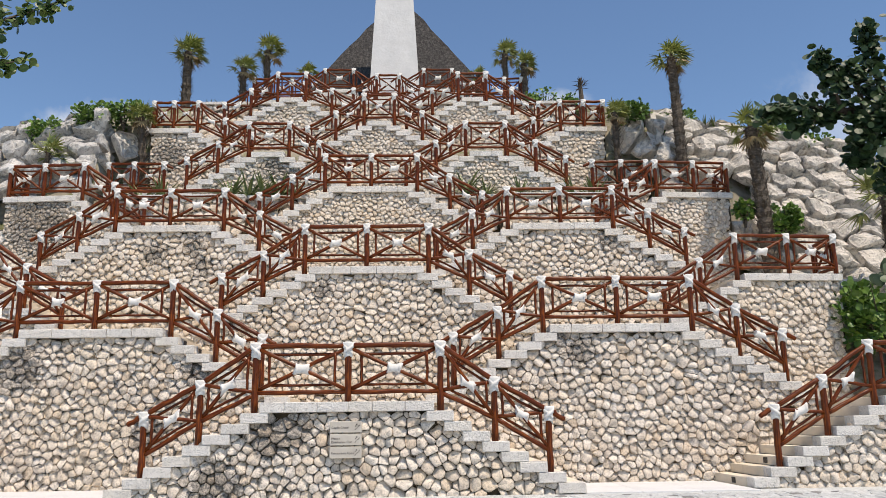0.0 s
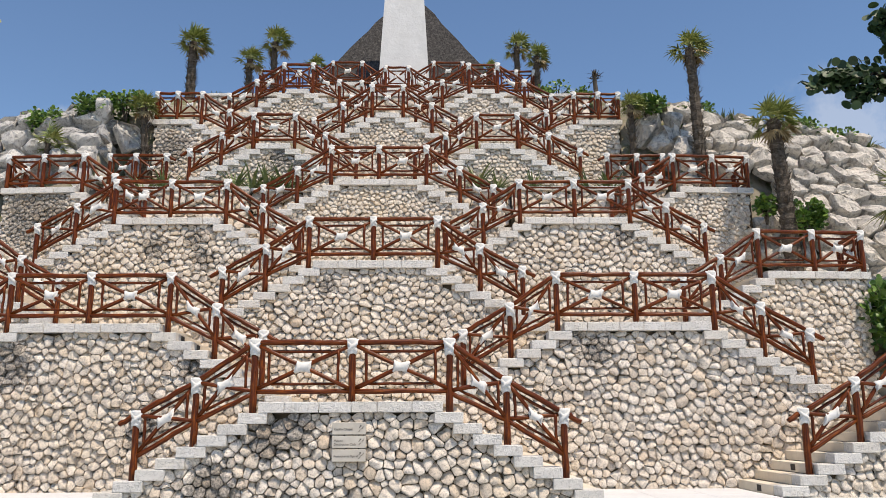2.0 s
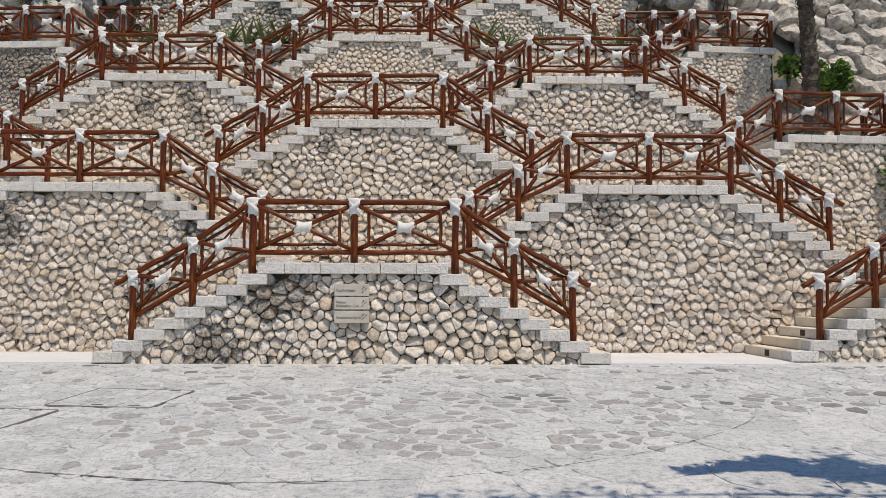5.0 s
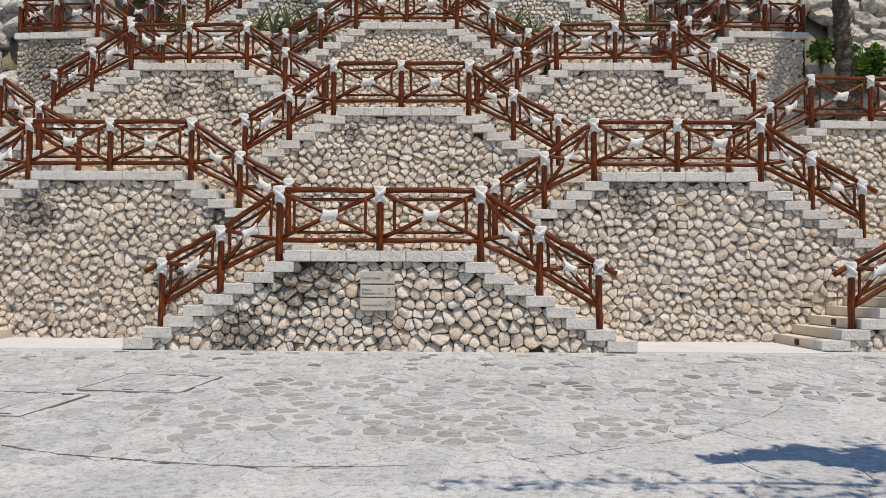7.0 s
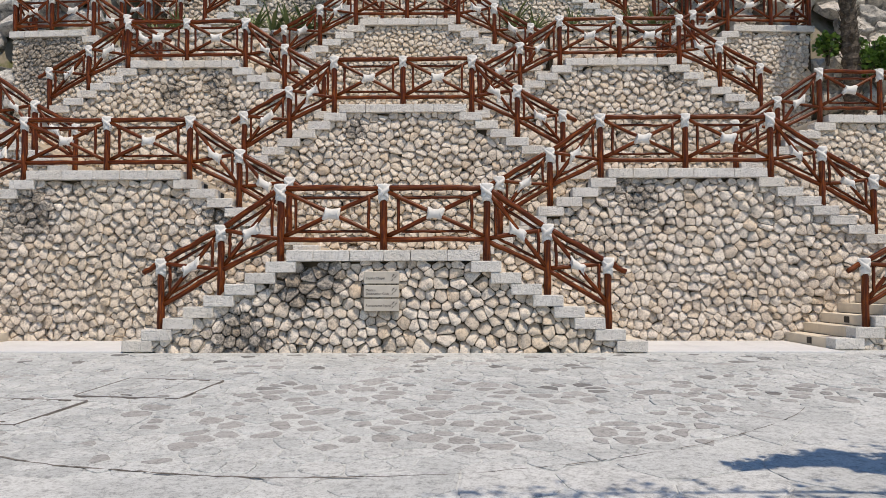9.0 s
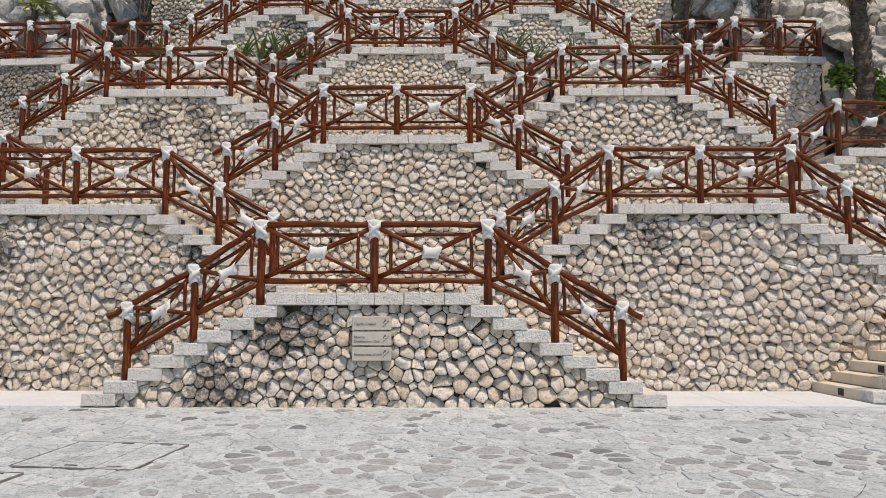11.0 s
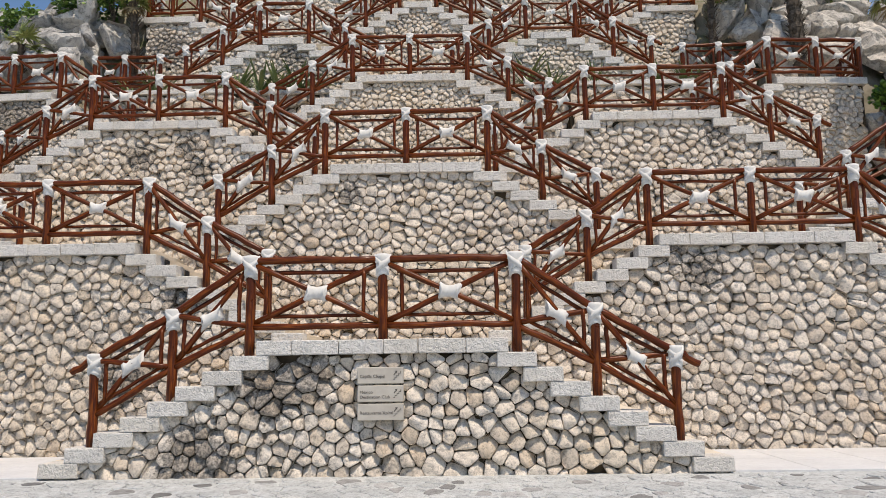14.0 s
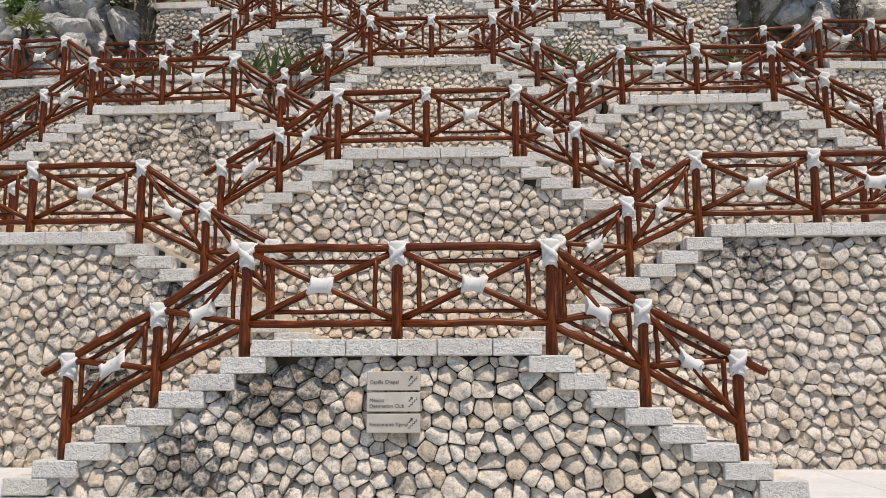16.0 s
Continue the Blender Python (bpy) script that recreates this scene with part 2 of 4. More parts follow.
# ---- mesh helpers ----
class Mesh:
    def __init__(self):
        self.v, self.f = [], []

    def add(self, verts, faces):
        n = len(self.v)
        self.v += [tuple(p) for p in verts]
        self.f += [tuple(i + n for i in f) for f in faces]

    def box(self, x0, x1, y0, y1, z0, z1):
        self.add([(x0, y0, z0), (x1, y0, z0), (x1, y1, z0), (x0, y1, z0), (x0, y0, z1), (x1, y0, z1), (x1, y1, z1), (x0, y1, z1)],
                 [(0, 3, 2, 1), (4, 5, 6, 7), (0, 1, 5, 4), (1, 2, 6, 5), (2, 3, 7, 6), (3, 0, 4, 7)])

    def bevel_box(self, x0, x1, y0, y1, z0, z1, b, rng=None, wob=0.0):
        """A box with chamfered edges, whose corners may be uneven."""
        c = []
        for z, s in ((z0, 1), (z0 + b, 0), (z1 - b, 0), (z1, 1)):
            i = b if s else 0
            c += [(x0 + i, y0 + b, z), (x0 + b, y0 + i, z), (x1 - b, y0 + i, z), (x1 - i, y0 + b, z),
                  (x1 - i, y1 - b, z), (x1 - b, y1 - i, z), (x0 + b, y1 - i, z), (x0 + i, y1 - b, z)]
        if rng and wob:
            c = [tuple(q + rng.uniform(-wob, wob) for q in p) for p in c]
        f = [tuple(range(7, -1, -1)), tuple(range(24, 32))]
        for r in range(3):
            f += [(r * 8 + k, r * 8 + (k + 1) % 8, r * 8 + 8 + (k + 1) % 8, r * 8 + 8 + k) for k in range(8)]
        self.add(c, f)

    def tube(self, pts, radii, sides=8, caps=True, flat=(1.0, 1.0)):
        """A tube along pts."""
        pts = [Vector(p) for p in pts]
        rings = []
        up = Vector((0, 0, 1))
        d0 = (pts[-1] - pts[0]).normalized()
        if abs(d0.z) > 0.9:
            up = Vector((0, 1, 0))
        for i, p in enumerate(pts):
            d = (pts[min(i + 1, len(pts) - 1)] - pts[max(i - 1, 0)]).normalized()
            a = d.cross(up).normalized()
            b = a.cross(d).normalized()
            rings.append([p + (a * math.cos(6.28318 * k / sides) * flat[0] + b * math.sin(6.28318 * k / sides) * flat[1]) * radii[i] for k in range(sides)])
        v = [q for r in rings for q in r]
        f = []
        for i in range(len(pts) - 1):
            f += [(i * sides + k, i * sides + (k + 1) % sides, (i + 1) * sides + (k + 1) % sides, (i + 1) * sides + k) for k in range(sides)]
        if caps:
            f += [tuple(range(sides - 1, -1, -1)), tuple(range(len(v) - sides, len(v)))]
        self.add(v, f)

    def data(self, name, mat, smooth=False):
        me = bpy.data.meshes.new(name)
        me.from_pydata(self.v, [], self.f)
        me.materials.append(mat)
        if smooth:
            me.polygons.foreach_set("use_smooth", [True] * len(me.polygons))
        me.update()
        return me


def part(name, mesh, mat, parent, label="", smooth=False, at=None):
    """One mesh object under a thing or a part; mesh is a Mesh or ready mesh data."""
    ob = new(name, mesh if isinstance(mesh, bpy.types.Mesh) else mesh.data(name, mat, smooth))
    ob.parent = parent
    if at is not None:
        ob.matrix_basis = at
    if label:
        ob["label"] = label
    return ob


def thing(name, at, label, category, group="", kind=""):
    ob = new(name)
    ob.empty_display_size = 0.2
    ob.matrix_basis = at
    return tagged(ob, label, category, group, kind)


def solid(name, mesh, mat, label, category="", kind="", smooth=False):
    return tagged(new(name, mesh.data(name, mat, smooth)), label, category, "", kind)


RISER, TREAD_RUN, STEPS = 0.17, 0.31, 8
BLOCK_LEN = 0.455
POST_RUN = 0.303

# ---- rubble masonry ----


def clip(poly, px, pz, nx, nz):
    """The part of a polygon on the side of a line that n points away from."""
    out = []
    for i, a in enumerate(poly):
        b = poly[(i + 1) % len(poly)]
        da, db = (a[0] - px) * nx + (a[1] - pz) * nz, (b[0] - px) * nx + (b[1] - pz) * nz
        if da <= 0:
            out.append(a)
        if (da < 0 < db) or (db < 0 < da):
            k = da / (da - db)
            out.append((a[0] + (b[0] - a[0]) * k, a[1] + (b[1] - a[1]) * k))
    return out


def stone_cells(x0, x1, z0, z1, inside, rng, sx=0.215, sz=0.18, gap=0.009):
    """Irregular stones packed into a wall face: polygons in x and z, with joints between them."""
    nx, nz = max(2, round((x1 - x0) / sx)), max(2, round((z1 - z0) / sz))
    sx, sz = (x1 - x0) / nx, (z1 - z0) / nz
    site, weight = {}, {}
    for j in range(-1, nz + 1):
        for i in range(-1, nx + 1):
            if rng.random() < 0.13:
                continue
            site[i, j] = (x0 + (i + 0.5 + 0.5 * (j % 2) - 0.25 + rng.uniform(-0.44, 0.44)) * sx, z0 + (j + 0.5 + rng.uniform(-0.42, 0.42)) * sz)
            weight[i, j] = rng.uniform(-0.17, 0.17) * sx * sz

    def cell(i, j, joint):
        cx, cz = site[i, j]
        poly = [(cx - 2 * sx, cz - 2 * sz), (cx + 2 * sx, cz - 2 * sz), (cx + 2 * sx, cz + 2 * sz), (cx - 2 * sx, cz + 2 * sz)]
        for dj in (0, 1, -1, 2, -2):
            for di in (1, -1, 0, 2, -2):
                q = site.get((i + di, j + dj))
                if q is None or (di == 0 and dj == 0):
                    continue
                dx, dz = q[0] - cx, q[1] - cz
                d = math.hypot(dx, dz) or 1e-6
                w = d / 2 + (weight[i, j] - weight[i + di, j + dj]) / (2 * d) - joint * rng.uniform(0.3, 2.0)
                poly = clip(poly, cx + dx / d * w, cz + dz / d * w, dx / d, dz / d)
                if len(poly) < 3:
                    return ()
        return poly

    keys = [k for k in site if 0 <= k[0] < nx and 0 <= k[1] < nz and inside(*site[k])]
    # even out the packing
    moved = {}
    for k in keys:
        poly = cell(*k, 0.0)
        if poly:
            moved[k] = (site[k][0] * 0.45 + 0.55 * sum(p[0] for p in poly) / len(poly), site[k][1] * 0.45 + 0.55 * sum(p[1] for p in poly) / len(poly))
    site.update(moved)
    for k in keys:
        poly = [(min(max(p[0], x0 + 0.004), x1 - 0.004), min(max(p[1], z0), z1)) for p in cell(*k, gap)]
        if len(poly) >= 3:
            yield poly


def cut_corners(poly, k):
    out = []
    for i, a in enumerate(poly):
        b = poly[(i + 1) % len(poly)]
        for u in (k, 1 - k):
            out.append((a[0] + (b[0] - a[0]) * u, a[1] + (b[1] - a[1]) * u))
    return out


RINGS = ((1.0, -0.4), (1.0, 0.22), (0.96, 0.66), (0.84, 0.9), (0.50, 1.0))


def stone_mesh(poly, rng, bulge, thick=0.11, size=0.16, round_off=1, front=-0.052):
    """One rough stone: the rounded polygon, raised in rings to a humped face with a few broken facets (towards -y)."""
    loop = cut_corners(poly, 0.15)
    for _ in range(round_off - 1):
        loop = cut_corners(loop, 0.25)
    n = len(loop)
    cx, cz = sum(p[0] for p in loop) / n, sum(p[1] for p in loop) / n
    h = rng.uniform(0.7, 1.25) * bulge
    back = rng.uniform(0.1, 0.26) * size
    cuts = [(rng.uniform(0.6, 0.98), rng.gauss(0, 0.35), rng.gauss(0.32, 0.28)) for _ in range(3)]
    off = Vector((rng.uniform(0, 90), rng.uniform(0, 90), rng.uniform(0, 90)))
    mesh = Mesh()
    v = [(x, thick, z) for x, z in loop]

    def face(px, pz, rise):
        y = back - h * rise
        for c, gx, gz in cuts:
            y = max(y, back - h * c + (px - cx) * gx + (pz - cz) * gz) if rise > 0.3 else y
        q = Vector((px, y, pz)) / size
        y += 0.3 * h * noise.noise(q * 2.4 + off) + 0.3 * h * noise.noise(q * 7 + off)
        return max(front, y)

    for scale, rise in RINGS:
        for x, z in loop:
            w = 1 + 0.13 * noise.noise(Vector((x / size * 3, rise, z / size * 3)) + off)
            px, pz = cx + (x - cx) * min(scale * w, 1.0), cz + (z - cz) * min(scale * w, 1.0)
            v.append((px, face(px, pz, rise), pz))
    v.append((cx, face(cx, cz, 1.0), cz))
    f = []
    for r in range(len(RINGS)):
        f += [(r * n + k, r * n + (k + 1) % n, (r + 1) * n + (k + 1) % n, (r + 1) * n + k) for k in range(n)]
    last = len(RINGS) * n
    f += [(last + k, last + (k + 1) % n, last + n) for k in range(n)]
    mesh.add(v, f)
    return mesh


# ---- log railings ----


def log_part(name, a, b, r, rail, rng, sides=9, taper=0.9, segs=6, wob=0.22):
    """A peeled log from a to b, lying along its own z axis: slightly bent, swelling at knots."""
    a, b = Vector(a), Vector(b)
    length = (b - a).length
    pts, rad = [], []
    for i in range(segs + 1):
        k = i / segs
        w = 0 if i in (0, segs) else wob * r
        pts.append((rng.uniform(-w, w), rng.uniform(-w, w), length * k))
        rad.append(r * (1 + (taper - 1) * k) * rng.uniform(0.93, 1.08))
    m = Mesh()
    m.tube(pts, rad, sides)
    turn = Vector((0, 0, 1)).rotation_difference((b - a).normalized()).to_matrix().to_4x4()
    return part(name, m, WOOD, rail, smooth=True, at=Matrix.Translation(a) @ turn)


def cross_wrap_mesh(rng, slope):
    """Cloth bound round the crossing of two braces: a waisted bundle drawn out to four corners, which follow the braces."""
    m = Mesh()
    prof = [(-0.132, 0.104), (-0.122, 0.112), (-0.09, 0.098), (-0.05, 0.084), (0.0, 0.078), (0.05, 0.084), (0.09, 0.098), (0.122, 0.111), (0.132, 0.103)]
    m.tube([(x, rng.uniform(-0.003, 0.003), rng.uniform(-0.004, 0.004)) for x, r in prof], [r * rng.uniform(0.96, 1.05) for x, r in prof], 18, True, (0.70, 1.0))
    # the ends are drawn in between the corners; the bundle leans with the bay
    m.v = [(x * (1.0 - 0.30 * (1 - min(1, abs(z) / 0.09))) if abs(x) > 0.11 else x, y, z) for x, y, z in m.v]
    m.v = [(x * (1 - 0.06 * abs(slope)), y, z + slope * x) for x, y, z in m.v]
    return m


def ribbon(m, path, width, lift):
    """A flat strip of cloth along path: (angle, height, radius)."""
    n = len(m.v)
    for a, z, r in path:
        for rr, zz in ((r + lift, z + width / 2), (r + lift, z - width / 2), (r - 0.004, z - width / 2), (r - 0.004, z + width / 2)):
            m.v.append((math.sin(a) * rr * 1.04, -math.cos(a) * rr * 0.92, zz))
    for i in range(len(path) - 1):
        for k in range(4):
            m.f.append((n + i * 4 + k, n + i * 4 + (k + 1) % 4, n + i * 4 + 4 + (k + 1) % 4, n + i * 4 + 4 + k))


def post_wrap_mesh(rng):
    """Cloth bound over a post's head and the rail's joint: broad above, drawn in, ending in two uneven points."""
    m = Mesh()
    prof = [(0.062, 0.060), (0.056, 0.080), (0.03, 0.086), (-0.01, 0.083), (-0.06, 0.075), (-0.11, 0.069), (-0.155, 0.067), (-0.185, 0.069)]
    m.tube([(0, 0, z) for z, r in prof], [r * rng.uniform(0.97, 1.04) for z, r in prof], 16, True, (1.05, 0.92))
    lean = rng.uniform(-0.5, 0.5)
    m.v = [(x, y, z - (0.055 * (abs(x) / 0.07) ** 1.5 - 0.03 + lean * x) if z < -0.17 else z) for x, y, z in m.v]
    s = rng.choice((-1, 1))
    for side, lift in ((s, 0.006), (-s, 0.010)):
        ribbon(m, [(side * (-1.7 + 3.0 * k / 10), 0.03 - 0.17 * k / 10 + rng.uniform(-0.004, 0.004), 0.085 - 0.016 * k / 10) for k in range(11)], rng.uniform(0.055, 0.075), lift)
    return m


WRAP_RNG = random.Random(5)
CROSS_WRAPS = {lean: [cross_wrap_mesh(WRAP_RNG, 0.6 * lean).data("cross_wrap", CLOTH, True) for _ in range(5)] for lean in (-1, 0, 1)}
POST_WRAPS = [post_wrap_mesh(WRAP_RNG).data("post_wrap", CLOTH, True) for _ in range(6)]


def rail_bay(rail, p0, p1, rng):
    """One bay between two posts. p0 and p1: (x, y, low, high), the places of the posts and the heights of the rails there."""
    def at(u, v, out=0.0):
        x, y = p0[0] + (p1[0] - p0[0]) * u, p0[1] + (p1[1] - p0[1]) * u
        lo, hi = p0[2] + (p1[2] - p0[2]) * u, p0[3] + (p1[3] - p0[3]) * u
        return (x, y + out, lo + (hi - lo) * v)
    log_part("top_rail", at(0, 1), at(1, 1), 0.047, rail, rng)
    log_part("bottom_rail", at(0, 0), at(1, 0), 0.042, rail, rng)
    log_part("brace", at(0.03, 0.94, -0.014), at(0.97, 0.06, -0.014), 0.034, rail, rng)
    log_part("brace", at(0.03, 0.06, 0.014), at(0.97, 0.94, 0.014), 0.037, rail, rng)
    log_part("upper_slat", at(0.11, 0.82, 0.03), at(0.89, 0.82, 0.03), 0.027, rail, rng, 7)
    log_part("lower_slat", at(0.17, 0.155, 0.03), at(0.83, 0.155, 0.03), 0.025, rail, rng, 7)
    log_part("baluster", at(0.145, 0.84), at(0.145, 0.15), 0.027, rail, rng, 7)
    log_part("baluster", at(0.855, 0.84), at(0.855, 0.15), 0.027, rail, rng, 7)
    d = Vector(at(0.6, 0.5)) - Vector(at(0.4, 0.5))
    s = min(1.0, max(0.98 if abs(d.z) > 0.05 else 0.8, d.length * 5 / 1.25))
    along = abs(d.x) > abs(d.y)
    lean = 0 if not along or abs(d.z) < 0.2 * abs(d.x) else (1 if d.z * d.x > 0 else -1)
    turn = Matrix.Rotation(0 if along else 1.5708, 4, "Z") @ Matrix.Rotation(rng.uniform(-0.10, 0.10), 4, "Y")
    part("cross_wrap", rng.choice(CROSS_WRAPS[lean]), CLOTH, rail, "white cloth binding", at=Matrix.Translation(at(0.5, 0.5, -0.005)) @ turn @ Matrix.Scale(s * rng.uniform(0.86, 1.0), 4))


def rail_post(rail, x, y, foot, high, rng):
    log_part("post", (x, y, foot), (x, y, high + 0.02), 0.058, rail, rng, 10, 0.94, 6, 0.1)
    part("post_wrap", rng.choice(POST_WRAPS), CLOTH, rail, "white cloth binding", at=Matrix.Translation((x, y, high)) @ Matrix.Rotation(rng.uniform(-0.3, 0.3), 4, "Z") @ Matrix.Scale(rng.uniform(0.97, 1.1), 4))


def railing(at, half, bays, left, right, ends, rng, back=0.9):
    """The log railing of one staircase, in its own axes: z = 0 at the landing. left, right: steps down each side, 0 for a closed end."""
    rail = thing("log_railing", at, "varnished red-brown log railing with white cloth bindings on a stone landing", "railing", "log railings")
    e, y = half + 0.11, 0.09
    xs = [-e + 2 * e * i / bays for i in range(bays + 1)]
    if not left:
        xs[0] += 0.13
    if not right:
        xs[-1] -= 0.13
    for i, x in enumerate(xs):
        edge = (i == 0 and left) or (i == bays and right)
        rail_post(rail, x, y, -RISER if edge else 0.0, 0.945, rng)
        if i:
            rail_bay(rail, (xs[i - 1], y, 0.165, 0.945), (x, y, 0.165, 0.945), rng)
    for side, n in ((-1, left), (1, right)):
        x0 = xs[0] if side < 0 else xs[-1]
        if not n:
            if back:
                rail_post(rail, x0, y + back, 0.0, 0.90, rng)
                rail_bay(rail, (x0, y, 0.165, 0.945), (x0, y + back, 0.165, 0.90), rng)
            continue
        stops = [(0, 0.14, 0.945)]
        for k, lo, hi in ((3, -0.30, 0.33), (6, -0.84, -0.18)):
            if k < n:
                stops.append((k, lo, hi))
        for (k0, lo0, hi0), (k1, lo1, hi1) in zip(stops, stops[1:]):
            a, b = x0 + side * k0 * POST_RUN, x0 + side * k1 * POST_RUN
            rail_post(rail, b, y, -(k1 + 1) * RISER, hi1, rng)
            if side < 0:
                rail_bay(rail, (b, y, lo1, hi1), (a, y, lo0, hi0), rng)
            else:
                rail_bay(rail, (a, y, lo0, hi0), (b, y, lo1, hi1), rng)
        k, lo, hi = stops[-1]
        b = x0 + side * k * POST_RUN
        log_part("rail_end", (b, y, hi), (b + side * 0.27, y, hi - 0.155), 0.046, rail, rng)
    return rail


# ---- step blocks and treads, shared by all staircases ----
SHAPE_RNG = random.Random(11)


def block_data(length, height=RISER - 0.005, depth=0.28):
    m = Mesh()
    m.bevel_box(0, length, -0.055, depth, -height, 0, 0.009, SHAPE_RNG, 0.004)
    return m.data("step_block", BLOCK)


BLOCKS = [block_data(BLOCK_LEN) for _ in range(5)]
TREADS = {}


def tread_data(depth, width=TREAD_RUN + 0.03):
    key = (round(depth, 2), round(width, 2))
    if key not in TREADS:
        m = Mesh()
        m.bevel_box(0, width, 0, depth, -RISER + 0.004, 0, 0.007, SHAPE_RNG, 0.002)
        TREADS[key] = m.data("tread", TREAD)
    return TREADS[key]


def staircase(cx, y, level, half, bays, left, right, depth, floor_depth, bottom, yaw=0.0, seed=1, single=0, sx=0.165, sz=0.14, bulge=0.05, gap=0.0022, joint=0.08, back=0.9, label="", dark_boxes=()):
    """A masonry landing with a flight down each side, faced with rubble; the place of its landing's front edge is (cx, y, level).
    single: how many of its stones are pieces of their own."""
    rng = random.Random(seed)
    if y > 7.5:  # smaller stones on the upper terraces
        sx, sz, bulge = 0.135, 0.112, 0.042
    place = pose(cx, y, level, 0, 0, yaw)
    unit = thing("terrace_staircase", place, label or "pale limestone double staircase with rubble-faced wall and white step blocks", "staircase", "terrace staircases")
    lo = bottom - level
    xl, xr = -half - left * TREAD_RUN, half + right * TREAD_RUN
    # core of the masonry, stepped under the treads
    core = Mesh()
    outline = [(xl, lo)]
    for k in range(left, 0, -1):
        outline += [(-half - k * TREAD_RUN, -(k + 1) * RISER), (-half - (k - 1) * TREAD_RUN, -(k + 1) * RISER)]
    outline += [(-half, -RISER), (half, -RISER)]
    for k in range(1, right + 1):
        outline += [(half + (k - 1) * TREAD_RUN, -(k + 1) * RISER), (half + k * TREAD_RUN, -(k + 1) * RISER)]
    outline.append((xr, lo))
    n = len(outline)
    core.add([(px, joint, pz) for px, pz in outline] + [(px, depth, pz) for px, pz in outline],
             [tuple(range(n - 1, -1, -1)), tuple(range(n, 2 * n))] + [(i, (i + 1) % n, n + (i + 1) % n, n + i) for i in range(n)])
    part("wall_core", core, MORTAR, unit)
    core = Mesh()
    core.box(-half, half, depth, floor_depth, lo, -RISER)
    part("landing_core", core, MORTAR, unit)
    # landing floor and coping
    m = Mesh()
    m.bevel_box(-half + 0.002, half - 0.002, 0.252, floor_depth, -RISER + 0.002, -0.006, 0.006)
    part("landing_floor", m, TREAD, unit)
    x = -half - (0.0 if left else 0.05)
    end = half + (0.0 if right else 0.05)
    while x < end - 0.02:
        w = rng.uniform(0.36, 0.72) if bays > 1 else rng.uniform(0.28, 0.45)
        if end - x - w < 0.25:
            w = end - x
        m = Mesh()
        m.bevel_box(x + 0.003, x + w - 0.003, -0.06, 0.25, -RISER + 0.003, 0, 0.009, rng, 0.003)
        part("coping_block", m, BLOCK, unit)
        x += w
    # flights
    for side, n in ((-1, left), (1, right)):
        for k in range(1, n + 1):
            z = -k * RISER
            outer = half + k * TREAD_RUN
            jit = rng.uniform(-0.012, 0.012)
            part("step_block", rng.choice(BLOCKS), BLOCK, unit, at=pose(outer - BLOCK_LEN + jit if side > 0 else -outer + jit, rng.uniform(-0.006, 0.006), z))
            wid = TREAD_RUN + 0.025
            part("tread", tread_data(depth - 0.25, wid), TREAD, unit, at=pose(outer - wid if side > 0 else -outer, 0.247, z - 0.006))

    def roof(px):
        k = max(0, math.ceil((abs(px) - half) / TREAD_RUN))
        n = right if px > 0 else left
        return -(k + 1) * RISER if k <= n else lo

    def inside(px, pz):
        return pz < roof(px) + 0.045

    run, count = Mesh(), 0
    cells = list(stone_cells(xl, xr, lo, -RISER + 0.02, inside, rng, sx, sz, gap))
    picks = set(sorted(range(len(cells)), key=lambda i: -sum(p[1] for p in cells[i]) / len(cells[i]))[:single])
    for i, poly in enumerate(cells):
        lid = roof(sum(p[0] for p in poly) / len(poly)) + 0.05
        st = stone_mesh([(p[0], min(p[1], lid)) for p in poly], rng, bulge)
        if i in picks:
            part("stone", st, STONE_ONE, unit, smooth=True)
        else:
            run.add(st.v, st.f)
    if run.v:
        ob = part("rubble_facing", run, STONE_MANY, unit, smooth=True)
        ob["kind"] = "stuff"
    # small dark boxes set against the risers of the listed steps
    for side, k, y0, y1 in dark_boxes:
        outer = half + k * TREAD_RUN
        m = Mesh()
        a, b = sorted((side * (outer - 0.02), side * (outer + 0.004)))
        m.box(a, b, y0, y1, -k * RISER - 0.14, -k * RISER - 0.035)
        part("step_light_niche", m, RISER_DARK, unit, "small dark rectangle on a stair riser")
    railing(place, half, bays, left, right, None, rng, back)
    return unit


# ---- plan: rows of staircases, each set back and a storey higher ----
N = STEPS
